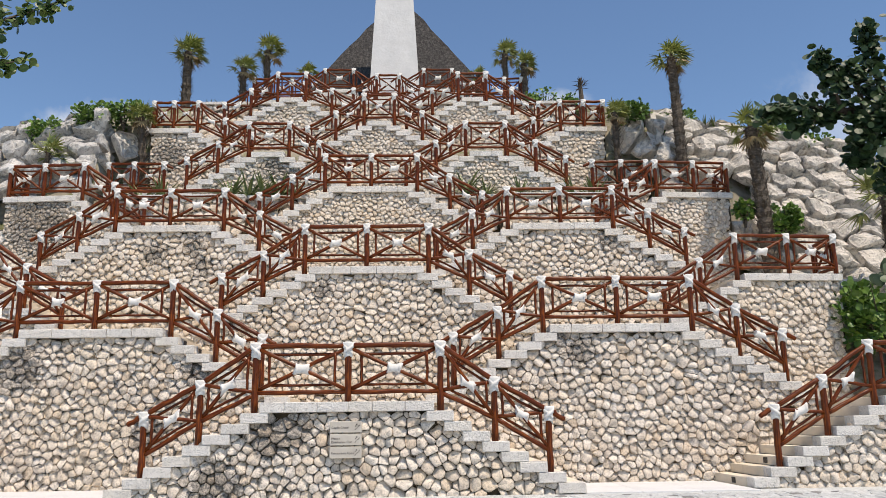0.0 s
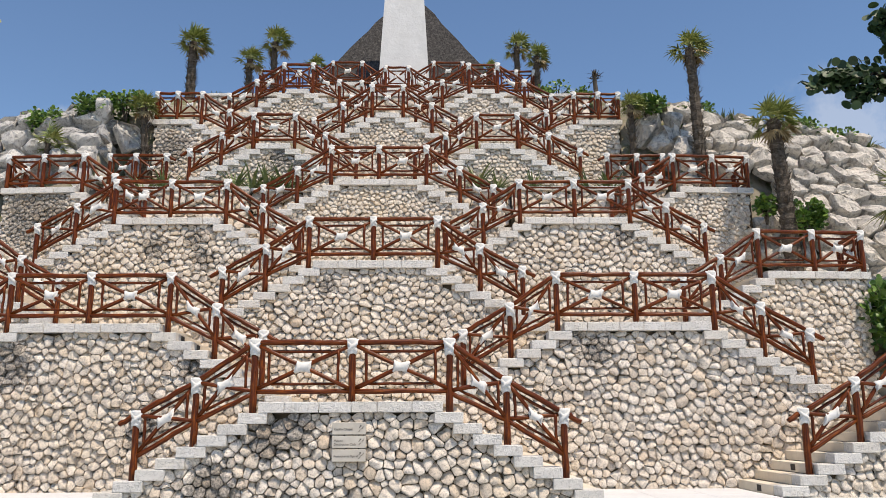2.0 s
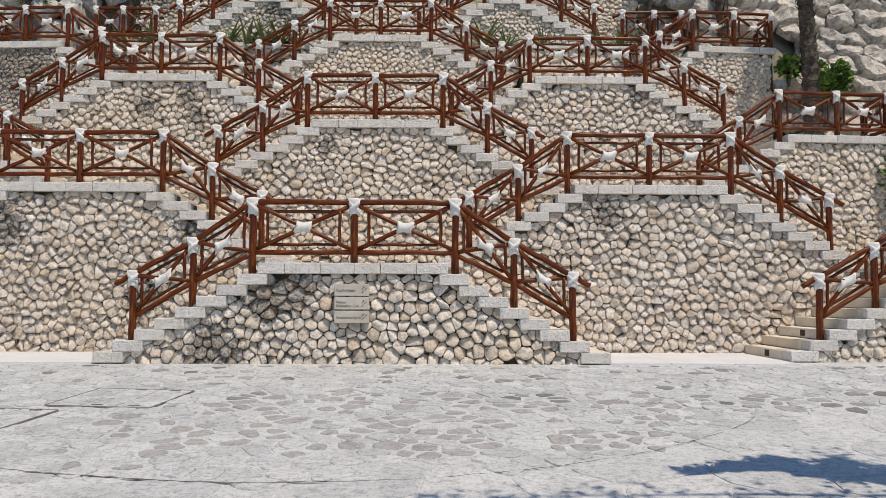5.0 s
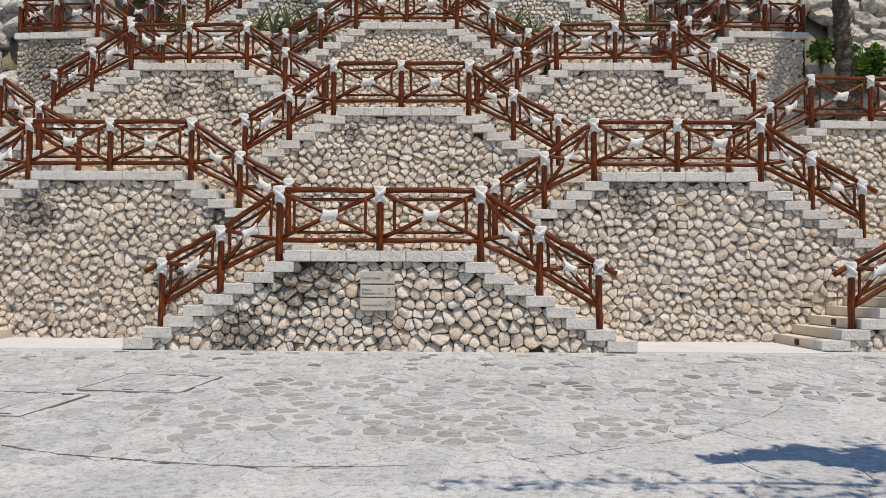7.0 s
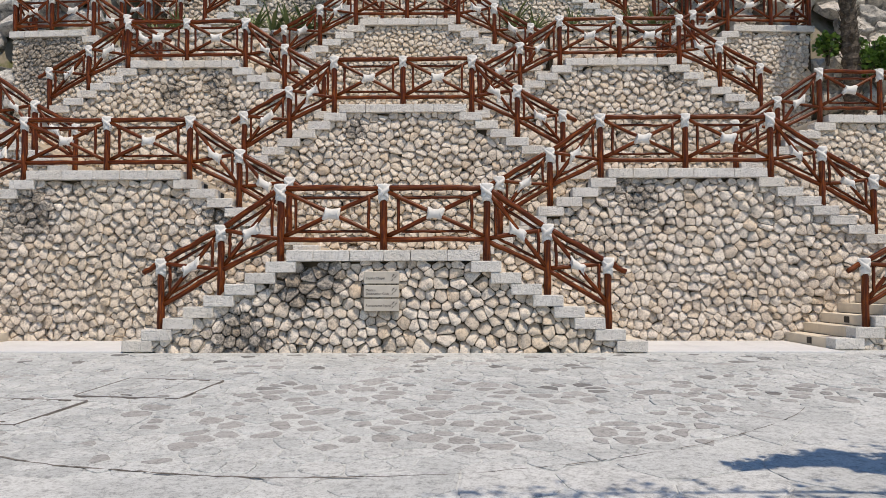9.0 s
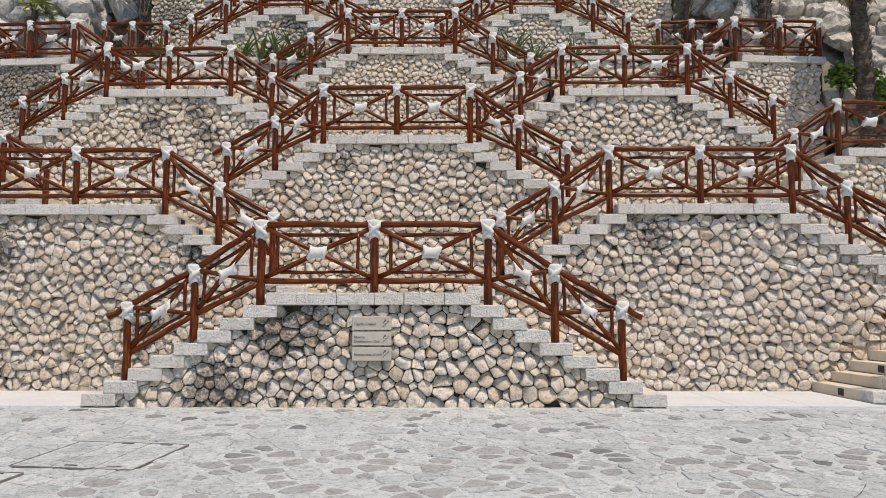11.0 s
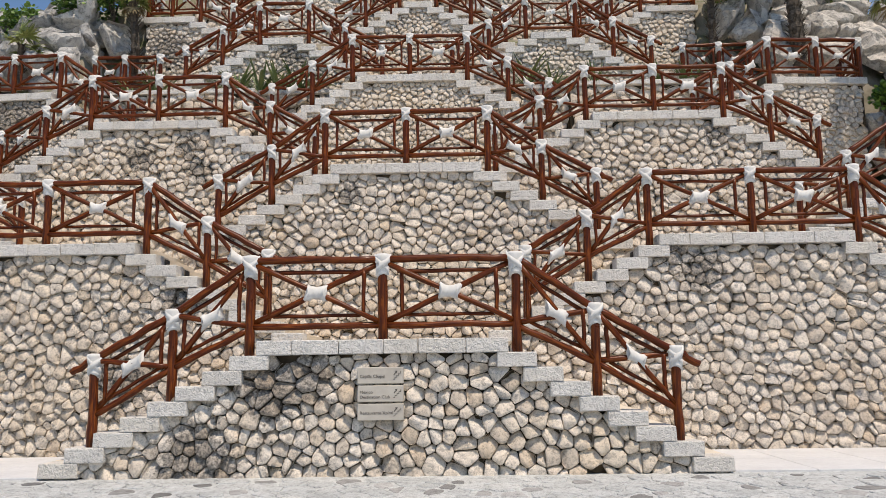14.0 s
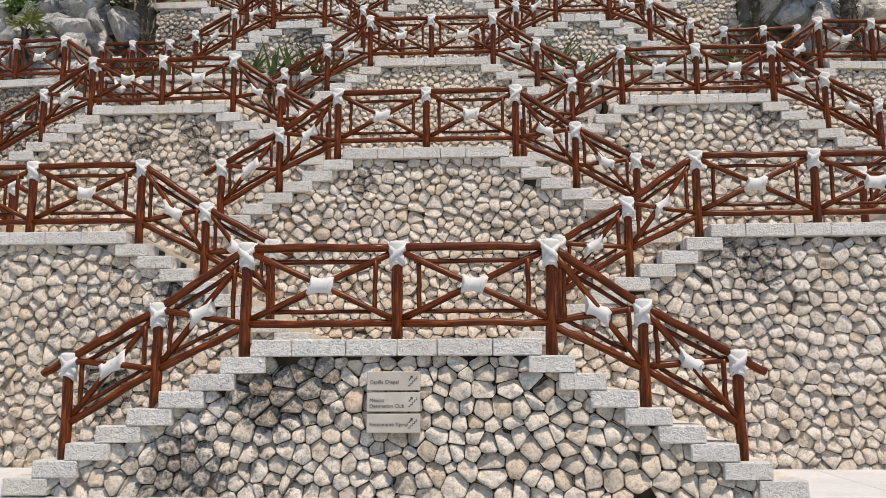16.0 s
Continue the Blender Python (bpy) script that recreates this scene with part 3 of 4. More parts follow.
#        cx     y     level  half  bays left right depth floor bottom yaw
staircase(0.02, 0.0, 1.53, 1.455, 2, N, N, 2.25, 3.9, -0.06, 0, 1, single=300, sx=0.17, sz=0.15, bulge=0.052, gap=0.003, joint=0.082)
for s in (-1, 1):
    # the two dark boxes here are recessed step-light niches
    staircase(s * 10.85, 0.5, 1.53, 1.435, 2, N, N, 2.0, 4.2, -0.06, 0, 3 + s, single=100, dark_boxes=((-s, 8, 0.75, 0.93), (-s, 6, 0.75, 0.93)))
    # dark boxes near the front of the three top inner steps
    staircase(s * 5.24, 2.28, 3.07, 1.41, 2, N, N, 1.7, 3.8, -0.06, 0, 7 + s, single=280, dark_boxes=((-s, 1, 0.29, 0.5), (-s, 2, 0.29, 0.5), (-s, 3, 0.29, 0.5)))
    staircase(s * 10.07, 4.8, 4.53, 1.2, 2, N if s > 0 else 0, N if s < 0 else 0, 1.7, 3.5, -0.06, -4.0 * -s, 11 + s, single=60)
    staircase(4.85 if s > 0 else -5.09, 6.03, 6.13, 1.25, 2, N, N, 1.8, 3.2, 2.9, 0, 15 + s, single=60)
    staircase(9.28 if s > 0 else -9.53, 8.5, 7.65, 1.04, 2, N if s > 0 else 0, N if s < 0 else 0, 1.5, 2.6, 3.5, -4.0 * -s, 19 + s)
    staircase(s * 7.55, 10.0, 8.2, 0.8, 2, 3 if s > 0 else 0, 3 if s < 0 else 0, 1.0, 1.2, 6.5, 0, 23 + s, back=0)
    staircase(3.26 if s > 0 else -3.31, 9.3, 9.23, 0.50, 1, N, N, 1.4, 3.0, 7.3, 0, 27 + s)
    staircase(6.75 if s > 0 else -6.87, 11.3, 10.77, 0.68, 2, N if s > 0 else 0, N if s < 0 else 0, 1.2, 2.0, 7.5, 0, 31 + s)
    staircase(3.1 if s > 0 else -3.2, 12.4, 12.31, 0.38, 1, N, N, 1.4, 2.2, 10.3, 0, 35 + s)
    staircase(s * 4.67, 16.2, 13.85, 0.72, 2, 4 if s > 0 else 0, 4 if s < 0 else 0, 1.2, 2.0, 12.0, 0, 39 + s)
    staircase(2.05 if s > 0 else -2.2, 18.4, 15.28, 0.5, 1, 6, 6, 1.2, 2.0, 13.0, 0, 43 + s)
staircase(0.05, 3.87, 4.61, 1.28, 2, N, N, 2.1, 4.0, 1.45, 0, 50, single=160)
staircase(-0.12, 7.87, 7.69, 1.19, 2, N, N, 1.4, 2.9, 4.5, 0, 51)
staircase(-0.06, 10.72, 10.77, 0.38, 1, N, N, 1.6, 3.5, 8.5, 0, 52)
staircase(0.0, 15.85, 13.85, 0.34, 1, 5, 5, 2.0, 2.5, 11.5, 0, 53)

# ---- ground ----
SLOPE = 0.0475


def ground_z(px, py):
    return SLOPE * py if py < 0.0 else 0.0


g = Mesh()
gx = [-400, -120, -50, -25, -14, -8, -4, 0, 4, 8, 14, 25, 50, 120, 400]
gy = [-400, -120, -50, -25, -14, -10, -6, -3, 0, 3, 10, 60, 400]
for py in gy:
    for px in gx:
        g.v.append((px, py, max(ground_z(px, py), -1.4) - 0.012))
for j in range(len(gy) - 1):
    for i in range(len(gx) - 1):
        a = j * len(gx) + i
        g.f.append((a, a + 1, a + 1 + len(gx), a + len(gx)))
solid("ground", g, PLAZA, "pale grey mortar-bedded stone plaza sloping up to the stairs", "ground", "structure")

# hillside under the terraces
H_OUT = [(1.0, -1.0), (3, -0.3), (5, 2.3), (6.5, 4.0), (11, 10.6), (12, 11.2), (14, 12.6), (18, 14.3), (22, 15.6), (60, 15.0), (120, 5.0), (160, -3)]


def hill_z(px, py):
    for (a, za), (b, zb) in zip(H_OUT, H_OUT[1:]):
        if a <= py <= b:
            z = za + (zb - za) * (py - a) / (b - a)
            break
    else:
        z = -3
    if abs(px) < 7.0 and py < 19:
        z -= 2.6 if 7.9 < py < 11.55 else 1.1 if py < 15 else 0.7
    elif (abs(px) < 11.2 and py < 9.55) or (abs(px) < 8.8 and py < 11.55):
        z -= 2.6
    if abs(px) > 8.8 and 5.5 < py < 11.8:
        z -= 0.5
    drop = max(0.0, abs(px) - 9.0)
    z -= min(1.0, max(0.0, (z - 4) / 7)) * (0.32 * drop if px > 0 else 0.3 * drop)
    return max(z, -3)


h = Mesh()
hx = [-60, -45, -32, -24, -18, -14, -11.25, -11.15, -8.85, -8.75, -7.1, -6.9, -3, 0, 3, 6.9, 7.1, 8.75, 8.85, 11.15, 11.25, 14, 18, 24, 32, 45, 60]
hy = [1.0, 2, 3, 4, 5, 6.5, 8, 9.5, 9.6, 11, 11.5, 11.6, 12, 13, 14, 15, 16, 18, 20, 22, 26, 34, 60, 120, 160]
for py in hy:
    for px in hx:
        h.v.append((px, py, hill_z(px, py)))
for j in range(len(hy) - 1):
    for i in range(len(hx) - 1):
        a = j * len(hx) + i
        h.f.append((a, a + 1, a + 1 + len(hx), a + len(hx)))
solid("hillside", h, SOIL, "planted earth hillside behind the stone terraces", "hillside", "structure", True)

# pale slabs between the lowest stairs
for s in (-1, 1):
    m = Mesh()
    for i in range(3):
        for j in range(2):
            m.bevel_box(s * 5.4 - 1.48 + i * 0.99, s * 5.4 - 1.48 + i * 0.99 + 0.98, 0.02 + j * 1.1, 0.02 + j * 1.1 + 1.09, -0.05, 0.012, 0.005)
    solid("pavement", m, SLAB, "pale smooth paving slabs at the foot of the stairs", "paving", "structure")

# ---- tower and thatched roof ----
tower = thing("white_tower", pose(0.1, 21.5, 13.0), "tall white plastered tapering slab tower on the hilltop", "tower")
m = Mesh()
w0, w1, d0, d1, hh = 1.33, 0.55, 1.0, 0.5, 14.0
m.add([(-w0, -d0, 0), (w0, -d0, 0), (w0, d0, 0), (-w0, d0, 0), (-w1, -d1, hh), (w1, -d1, hh), (w1, d1, hh), (-w1, d1, hh)],
      [(0, 3, 2, 1), (4, 5, 6, 7), (0, 1, 5, 4), (1, 2, 6, 5), (2, 3, 7, 6), (3, 0, 4, 7)])
part("shaft", m, PLASTER, tower)
palapa = thing("palapa_pavilion", pose(0.15, 28.5, 15.3), "grey weathered palm-thatch pyramid roof on dark posts", "pavilion")
m = Mesh()
rng = random.Random(8)
levels = 14
for i in range(levels + 1):
    k = i / levels
    r = 6.3 * (1 - k) + 0.12 * k
    z = -0.3 + 10.35 * k + 0.15 * math.sin(k * 3.14)
    for j in range(32):
        a = -0.785 + 1.5708 * (j // 8)
        u = (j % 8) / 8
        c0, c1 = (math.cos(a), math.sin(a)), (math.cos(a + 1.5708), math.sin(a + 1.5708))
        px, py = c0[0] + (c1[0] - c0[0]) * u, c0[1] + (c1[1] - c0[1]) * u
        m.v.append((px * r * 1.414 / 1.0 * 0.95 + rng.uniform(-0.05, 0.05), py * r * 1.414 * 0.95 + rng.uniform(-0.05, 0.05), z + rng.uniform(-0.06, 0.06)))
for i in range(levels):
    for j in range(32):
        m.f.append((i * 32 + j, i * 32 + (j + 1) % 32, (i + 1) * 32 + (j + 1) % 32, (i + 1) * 32 + j))
m.f.append(tuple(range(levels * 32, levels * 32 + 32)))
m.f.append(tuple(range(31, -1, -1)))
part("thatch_roof", m, THATCH, palapa)
for px in (-3.0, 3.0):
    for py in (-3.0, 3.0):
        m = Mesh()
        m.tube([(px, py, -0.6), (px, py, 3.6)], [0.14, 0.12], 10)
        part("post", m, BARK, palapa, smooth=True)


# ---- boulder walls beside the terraces ----
def rock_top(px):
    """Height of the boulder wall's crest."""
    a = abs(px)
    if px > 0:
        return 11.5 - 0.17 * max(0.0, a - 9.3) - 0.25 * max(0.0, a - 14.8)
    return 11.75 - 0.2 * max(0.0, a - 8.6)


def boulder_wall(x0, x1, seed, label, mat, sx, sz):
    """Large rocks fitted together on a steep bank; each is a piece of its own."""
    rng = random.Random(seed)
    wall = thing("boulder_wall", pose(0, 0, 0), label, "rock wall", "", "structure")
    foot_y, foot_z, crest_y, rows = 5.9, 3.1, 11.35, 9.3

    def bank(px, s):
        k = s / rows
        return Vector((px, foot_y + (crest_y - foot_y) * k, foot_z + (rock_top(px) - foot_z) * k))

    def clear(px, s):
        ax, py = abs(px), bank(px, s).y
        return ax > 11.95 or (ax > 11.3 and py > 6.9) or (ax > 11.0 and py > 8.2) or (ax > 8.6 and py > 9.6)

    def fit(a, b, low, high, inside, place):
        for poly in stone_cells(a, b, low, high, inside, rng, sx, sz, 0.016):
            cx, cs = sum(p[0] for p in poly) / len(poly), sum(p[1] for p in poly) / len(poly)
            st = stone_mesh(poly, rng, 0.26, 0.3, 0.8, 2, -0.7)
            c, up = place(cx, cs), (place(cx, cs + 0.5) - place(cx, cs - 0.5)).normalized()
            side = (place(cx + 0.5, cs) - place(cx - 0.5, cs)).normalized()
            out = side.cross(up).normalized()
            st.v = [tuple(side * (x - cx) + up * (z - cs) - out * y) for x, y, z in st.v]
            part("boulder", st, mat, wall, at=Matrix.Translation(c))

    fit(x0, x1, 0, rows, clear, bank)
    s = 1 if x0 > 0 else -1
    near, far = sorted((s * 7.6, s * 8.85))
    fit(near, far, 8.25, 11.2, lambda px, z: z < 11.0 - 1.4 * max(0.0, abs(px) - 8.0), lambda px, z: Vector((px, 11.3 + 0.02 * (z - 8.0) - 1.5 * max(0.0, abs(px) - 8.0), z)))
    # the steep ends beside and behind the terraces
    def level(px, py):
        return foot_z + (rock_top(px) - foot_z) * (py - foot_y) / (crest_y - foot_y)

    for ax, y0, y1, low in ((8.8, 9.6, 11.6, 7.8), (11.3, 6.3, 9.7, 3.4)):
        a, b = (y0, y1) if s < 0 else (-y1, -y0)
        fit(a, b, low, level(s * ax, y1), lambda u, z: z < level(s * ax, -s * u) + 0.15, lambda u, z: Vector((s * ax, -s * u, z)))
    for a, b, y, low in ((8.7, 11.1, 9.62, 7.5), (10.3, 11.4, 8.3, 4.6)):
        near, far = sorted((s * a, s * b))
        fit(near, far, low, level(s * 10, y) + 0.1, lambda px, z: True, lambda px, z: Vector((px, y + 0.1 * (z - low), z)))
    return wall


boulder_wall(8.75, 24, 61, "fitted pale cream limestone boulders retaining the hill", ROCK, 0.76, 0.66)
boulder_wall(-18, -8.7, 62, "fitted weathered grey limestone boulders retaining the hill", ROCK_GREY, 0.74, 0.72)


# ---- plants ----
def blade(mesh, base, d, side, length, width, droop, fold=0.25, segs=3):
    """A narrow leaf that bends under its own weight."""
    d, side = Vector(d).normalized(), Vector(side).normalized()
    up = side.cross(d)
    p = Vector(base)
    n = len(mesh.v)
    for i in range(segs + 1):
        k = i / segs
        w = width * (1.0 if i == 0 else (1 - k) ** 0.6) * (0.55 if i == 0 else 1)
        mesh.v += [tuple(p - side * w), tuple(p + up * (-fold * w)), tuple(p + side * w)]
        dd = (d + Vector((0, 0, -droop * (k + 0.3)))).normalized()
        p = p + dd * length / segs
    for i in range(segs):
        a = n + i * 3
        mesh.f += [(a, a + 1, a + 4, a + 3), (a + 1, a + 2, a + 5, a + 4)]


def palm(x, y, base, crown, r, seed, trunk=0.13, fronds=26, dry=8, lean=(0, 0)):
    """A young fan palm: rough trunk with old leaf bases, a round head of fans, a few dry ones hanging."""
    rng = random.Random(seed)
    tree = thing("fan_palm", pose(x, y, base), "young fan palm with a rough brown trunk and yellow-green fans", "palm tree", "fan palms")
    h = crown - base
    m = Mesh()
    n = max(5, int(h / 0.14))
    pts, rad = [], []
    for i in range(n + 1):
        k = i / n
        pts.append((lean[0] * k * k, lean[1] * k * k, h * k - 0.25 * (1 - k)))
        rad.append(trunk * (1.2 - 0.35 * k) * (1.0 + (0.10 if i % 2 else -0.06)) * rng.uniform(0.95, 1.05))
    m.tube(pts, rad, 10)
    part("trunk", m, BARK, tree)
    m = Mesh()
    for i in range(int(h / 0.016)):
        k = rng.uniform(0.15, 1.0)
        a = rng.uniform(0, 6.28)
        c = Vector((lean[0] * k * k + math.cos(a) * trunk * (1.15 - 0.35 * k) * 0.9, lean[1] * k * k + math.sin(a) * trunk * (1.15 - 0.35 * k) * 0.9, h * k))
        blade(m, c, (math.cos(a) * 0.8, math.sin(a) * 0.8, 1.0), (-math.sin(a), math.cos(a), 0), rng.uniform(0.12, 0.24), 0.032, rng.uniform(-0.2, 0.5), 0.3, 2)
    part("bark_fringe", m, BARK, tree)["kind"] = "stuff"
    top = Vector((lean[0], lean[1], h))
    for name, mat, count, lo, hi in (("frond", PALM_LEAF, fronds, -0.35, 1.35), ("dry_frond", PALM_DRY, dry // 2, -1.2, -0.6)):
        for i in range(count):
            m = Mesh()
            a = 2.4 * i + rng.uniform(-0.3, 0.3)
            e = lo + (hi - lo) * (i / max(1, count - 1)) + rng.uniform(-0.15, 0.15)
            d = (Vector((math.cos(a) * math.cos(e), math.sin(a) * math.cos(e), math.sin(e))) + Vector((0.25, 0, 0))).normalized()
            side = Vector((-math.sin(a), math.cos(a), 0))
            up = side.cross(d) * -1
            stem = r * rng.uniform(0.35, 0.6)
            hub = top + d * stem + Vector((0, 0, -0.06 * r))
            m.tube([top, top + d * stem * 0.6, hub], [0.018, 0.013, 0.010], 4, False)
            for j in range(13):
                f = (j / 12 - 0.5) * rng.uniform(2.9, 3.5)
                bd = d * math.cos(f) + side * math.sin(f) + Vector((0.25, 0, 0))
                blade(m, hub, bd + up * 0.12, side * math.cos(f) - d * math.sin(f), r * rng.uniform(0.52, 0.7) * (1 - 0.25 * abs(f) / 1.8), 0.042 * r + 0.010, rng.uniform(0.2, 1.0), 0.3)
            part(name, m, mat, tree, "dry hanging brown fan" if name == "dry_frond" else "")
    return tree


#    x      y     base  crown r    seed
palm(-7.4, 14.2, 12.4, 14.95, 0.75, 201, 0.16, 24, 9)
palm(-5.55, 15.2, 13.2, 14.75, 0.62, 202, 0.12, 20, 8)
palm(-5.25, 18.2, 14.0, 17.0, 0.78, 203, 0.13, 22, 8)
palm(-3.75, 19.6, 14.6, 16.6, 0.6, 204, 0.13, 16, 3)
palm(4.95, 18.2, 14.0, 16.85, 0.72, 205, 0.12, 20, 7)
palm(5.5, 16.3, 13.2, 15.45, 0.65, 206, 0.13, 20, 9)
palm(3.9, 19.8, 14.6, 16.6, 0.5, 207, 0.12, 14, 3)
palm(7.6, 10.6, 8.2, 11.0, 0.52, 208, 0.10, 20, 10)
palm(9.38, 9.7, 7.65, 12.5, 0.72, 209, 0.16, 22, 7, (-0.1, 0))
palm(10.88, 7.6, 3.9, 9.3, 0.78, 210, 0.2, 24, 14, (-0.2, 0))
palm(-7.5, 10.7, 8.2, 11.0, 0.55, 211, 0.11, 22, 10, (-0.2, 0))
palm(13.1, 5.6, 3.0, 6.65, 1.15, 212, 0.16, 20, 9)
palm(-10.0, 9.6, 8.4, 9.35, 0.75, 213, 0.08, 9, 0)


def dead_palm(x, y, base, h, seed):
    rng = random.Random(seed)
    tree = thing("bare_palm", pose(x, y, base), "small bare dead palm with stubs of dry fans", "palm tree")
    m = Mesh()
    m.tube([(0, 0, -0.2), (0.01, 0, h * 0.5), (-0.03, 0, h)], [0.10, 0.085, 0.07], 8)
    part("trunk", m, BARK, tree)
    m = Mesh()
    for i in range(9):
        a, e = 2.4 * i, rng.uniform(-0.2, 1.2)
        d = Vector((math.cos(a) * math.cos(e), math.sin(a) * math.cos(e), math.sin(e)))
        for j in range(4):
            blade(m, (0, 0, h * rng.uniform(0.75, 1)), d + Vector((rng.uniform(-0.2, 0.2), rng.uniform(-0.2, 0.2), rng.uniform(-0.2, 0.2))), (-math.sin(a), math.cos(a), 0), rng.uniform(0.25, 0.45), 0.03, 0.3)
    part("dry_leaves", m, BARK, tree)


dead_palm(7.1, 13.2, 12.0, 1.25, 220)


def round_leaf(m, p, d, up, r):
    """A thick round leaf, slightly cupped."""
    d = d.normalized()
    s = d.cross(up).normalized()
    u = s.cross(d)
    n = len(m.v)
    m.v.append(tuple(p + d * r * 0.95 - u * r * 0.10))
    for k in range(9):
        a = 6.28318 * k / 9
        m.v.append(tuple(p + d * (r * 0.95 + r * math.cos(a) * 0.95) + s * r * math.sin(a) + u * r * 0.05 * math.cos(2 * a)))
    m.f += [(n, n + 1 + k, n + 1 + (k + 1) % 9) for k in range(9)]


def bush(x, y, z, r, seed, leaf=0.075, count=420, mat=None, tall=0.75, label="dense round-leaved green shrub among the rocks"):
    """A shrub: a few stems and a broken crown of separate leaves."""
    rng = random.Random(seed)
    b = thing("shrub", pose(x, y, z), label, "shrub", "shrubs")
    m = Mesh()
    for i in range(7):
        a = rng.uniform(0, 6.28)
        m.tube([(0, 0, -0.3), (math.cos(a) * r * 0.25, math.sin(a) * r * 0.25, r * 0.3), (math.cos(a) * r * 0.6, math.sin(a) * r * 0.6, r * tall * 0.8)], [0.03, 0.02, 0.008], 5)
    part("stem", m, BARK, b)
    m = Mesh()
    lumps = [(Vector((rng.uniform(-0.65, 0.65) * r, rng.uniform(-0.5, 0.5) * r, rng.uniform(0.1, 0.75) * r * tall)), rng.uniform(0.26, 0.42) * r) for _ in range(15)]
    for i in range(count):
        c, lr = lumps[i % len(lumps)]
        d = Vector((rng.gauss(0, 1), rng.gauss(0, 1), rng.gauss(0.25, 1))).normalized()
        p = c + d * lr * rng.uniform(0.6, 1.05)
        out = (d + Vector((rng.uniform(-0.5, 0.5), rng.uniform(-0.5, 0.5), rng.uniform(-0.2, 0.7)))).normalized()
        up = Vector((rng.uniform(-0.6, 0.6), rng.uniform(-1.2, 0.1), rng.uniform(0.3, 1.2)))
        round_leaf(m, p, out, up, leaf * rng.uniform(0.5, 0.85))
    part("crown", m, mat or BUSH_LEAF, b)
    return b


for i, (x, y, z, r, c) in enumerate(((-9.3, 11.0, 10.75, 0.62, 380), (-8.45, 11.3, 11.0, 0.58, 420), (-10.75, 10.8, 10.35, 0.5, 300), (8.35, 11.3, 10.95, 0.6, 420),
                                     (9.9, 11.6, 10.85, 0.6, 360), (13.4, 11.4, 10.2, 0.6, 320), (14.3, 11.3, 9.95, 0.55, 280), (11.45, 7.75, 6.25, 0.45, 520), (10.35, 7.8, 6.7, 0.28, 260),
                                     (5.9, 14.3, 12.6, 0.7, 300), (6.5, 13.9, 12.4, 0.6, 280))):
    bush(x, y, z, r * 1.3, 300 + i, count=c * 2, tall=1.35 if y < 8 else 0.68)
bush(12.1, 4.75, 2.9, 1.25, 320, 0.11, 1300, None, 1.3, "tall leafy green bush beside the stair wall")
bush(12.9, 3.6, 1.8, 1.2, 321, 0.11, 1200, None, 1.3, "tall leafy green bush beside the stair wall")


AGAVE_BLADES = []
for i in range(10):
    m = Mesh()
    e = 0.4 + 0.1 * i
    blade(m, (0.03, 0, 0), (math.cos(e), 0, math.sin(e)), (0, 1, 0), 1.0, 0.06, 0.25 + 0.05 * ((i * 7) % 10), 0.35, 5)
    AGAVE_BLADES.append(m.data("leaf", AGAVE_LEAF))


def agave(x, y, z, r, seed, count=24, label="dark green spiky agave in the planting bed"):
    rng = random.Random(seed)
    a = thing("agave", pose(x, y, z), label, "agave", "agaves")
    for i in range(count):
        part("leaf", rng.choice(AGAVE_BLADES), AGAVE_LEAF, a, at=Matrix.LocRotScale((0, 0, -0.03), Euler((0, 0, rng.uniform(0, 6.28))), (r * rng.uniform(0.75, 1.15),) * 3))
    return a


for i, (x, y, z, r) in enumerate(((-4.25, 8.85, 7.72, 0.75), (-3.75, 8.9, 7.72, 0.85), (-3.3, 8.85, 7.72, 0.8), (-2.85, 8.95, 7.72, 0.85), (-2.45, 8.8, 7.72, 0.6), (2.6, 8.85, 7.72, 0.95), (3.2, 8.95, 7.72, 0.7),
                                  (4.2, 8.9, 7.72, 0.7), (5.9, 9.2, 7.7, 0.85), (6.5, 9.3, 7.7, 0.8), (7.0, 9.3, 7.7, 0.6), (-6.4, 9.3, 7.7, 0.85), (-7.0, 9.4, 7.7, 0.8),
                                  (-6.0, 14.2, 12.6, 0.5), (-6.5, 14.0, 12.5, 0.5), (-5.2, 14.4, 12.7, 0.55), (-4.6, 14.6, 12.75, 0.5), (5.2, 14.3, 12.7, 0.6), (6.1, 14.0, 12.5, 0.6),
                                  (0.7, 15.4, 13.0, 0.5), (1.3, 15.4, 13.0, 0.45), (11.2, 11.5, 10.75, 0.5), (12.0, 11.5, 10.6, 0.5), (12.6, 11.4, 10.5, 0.5), (15.4, 11.3, 9.8, 0.5), (10.9, 11.6, 10.8, 0.5))):
    agave(x, y, z, r, 400 + i)
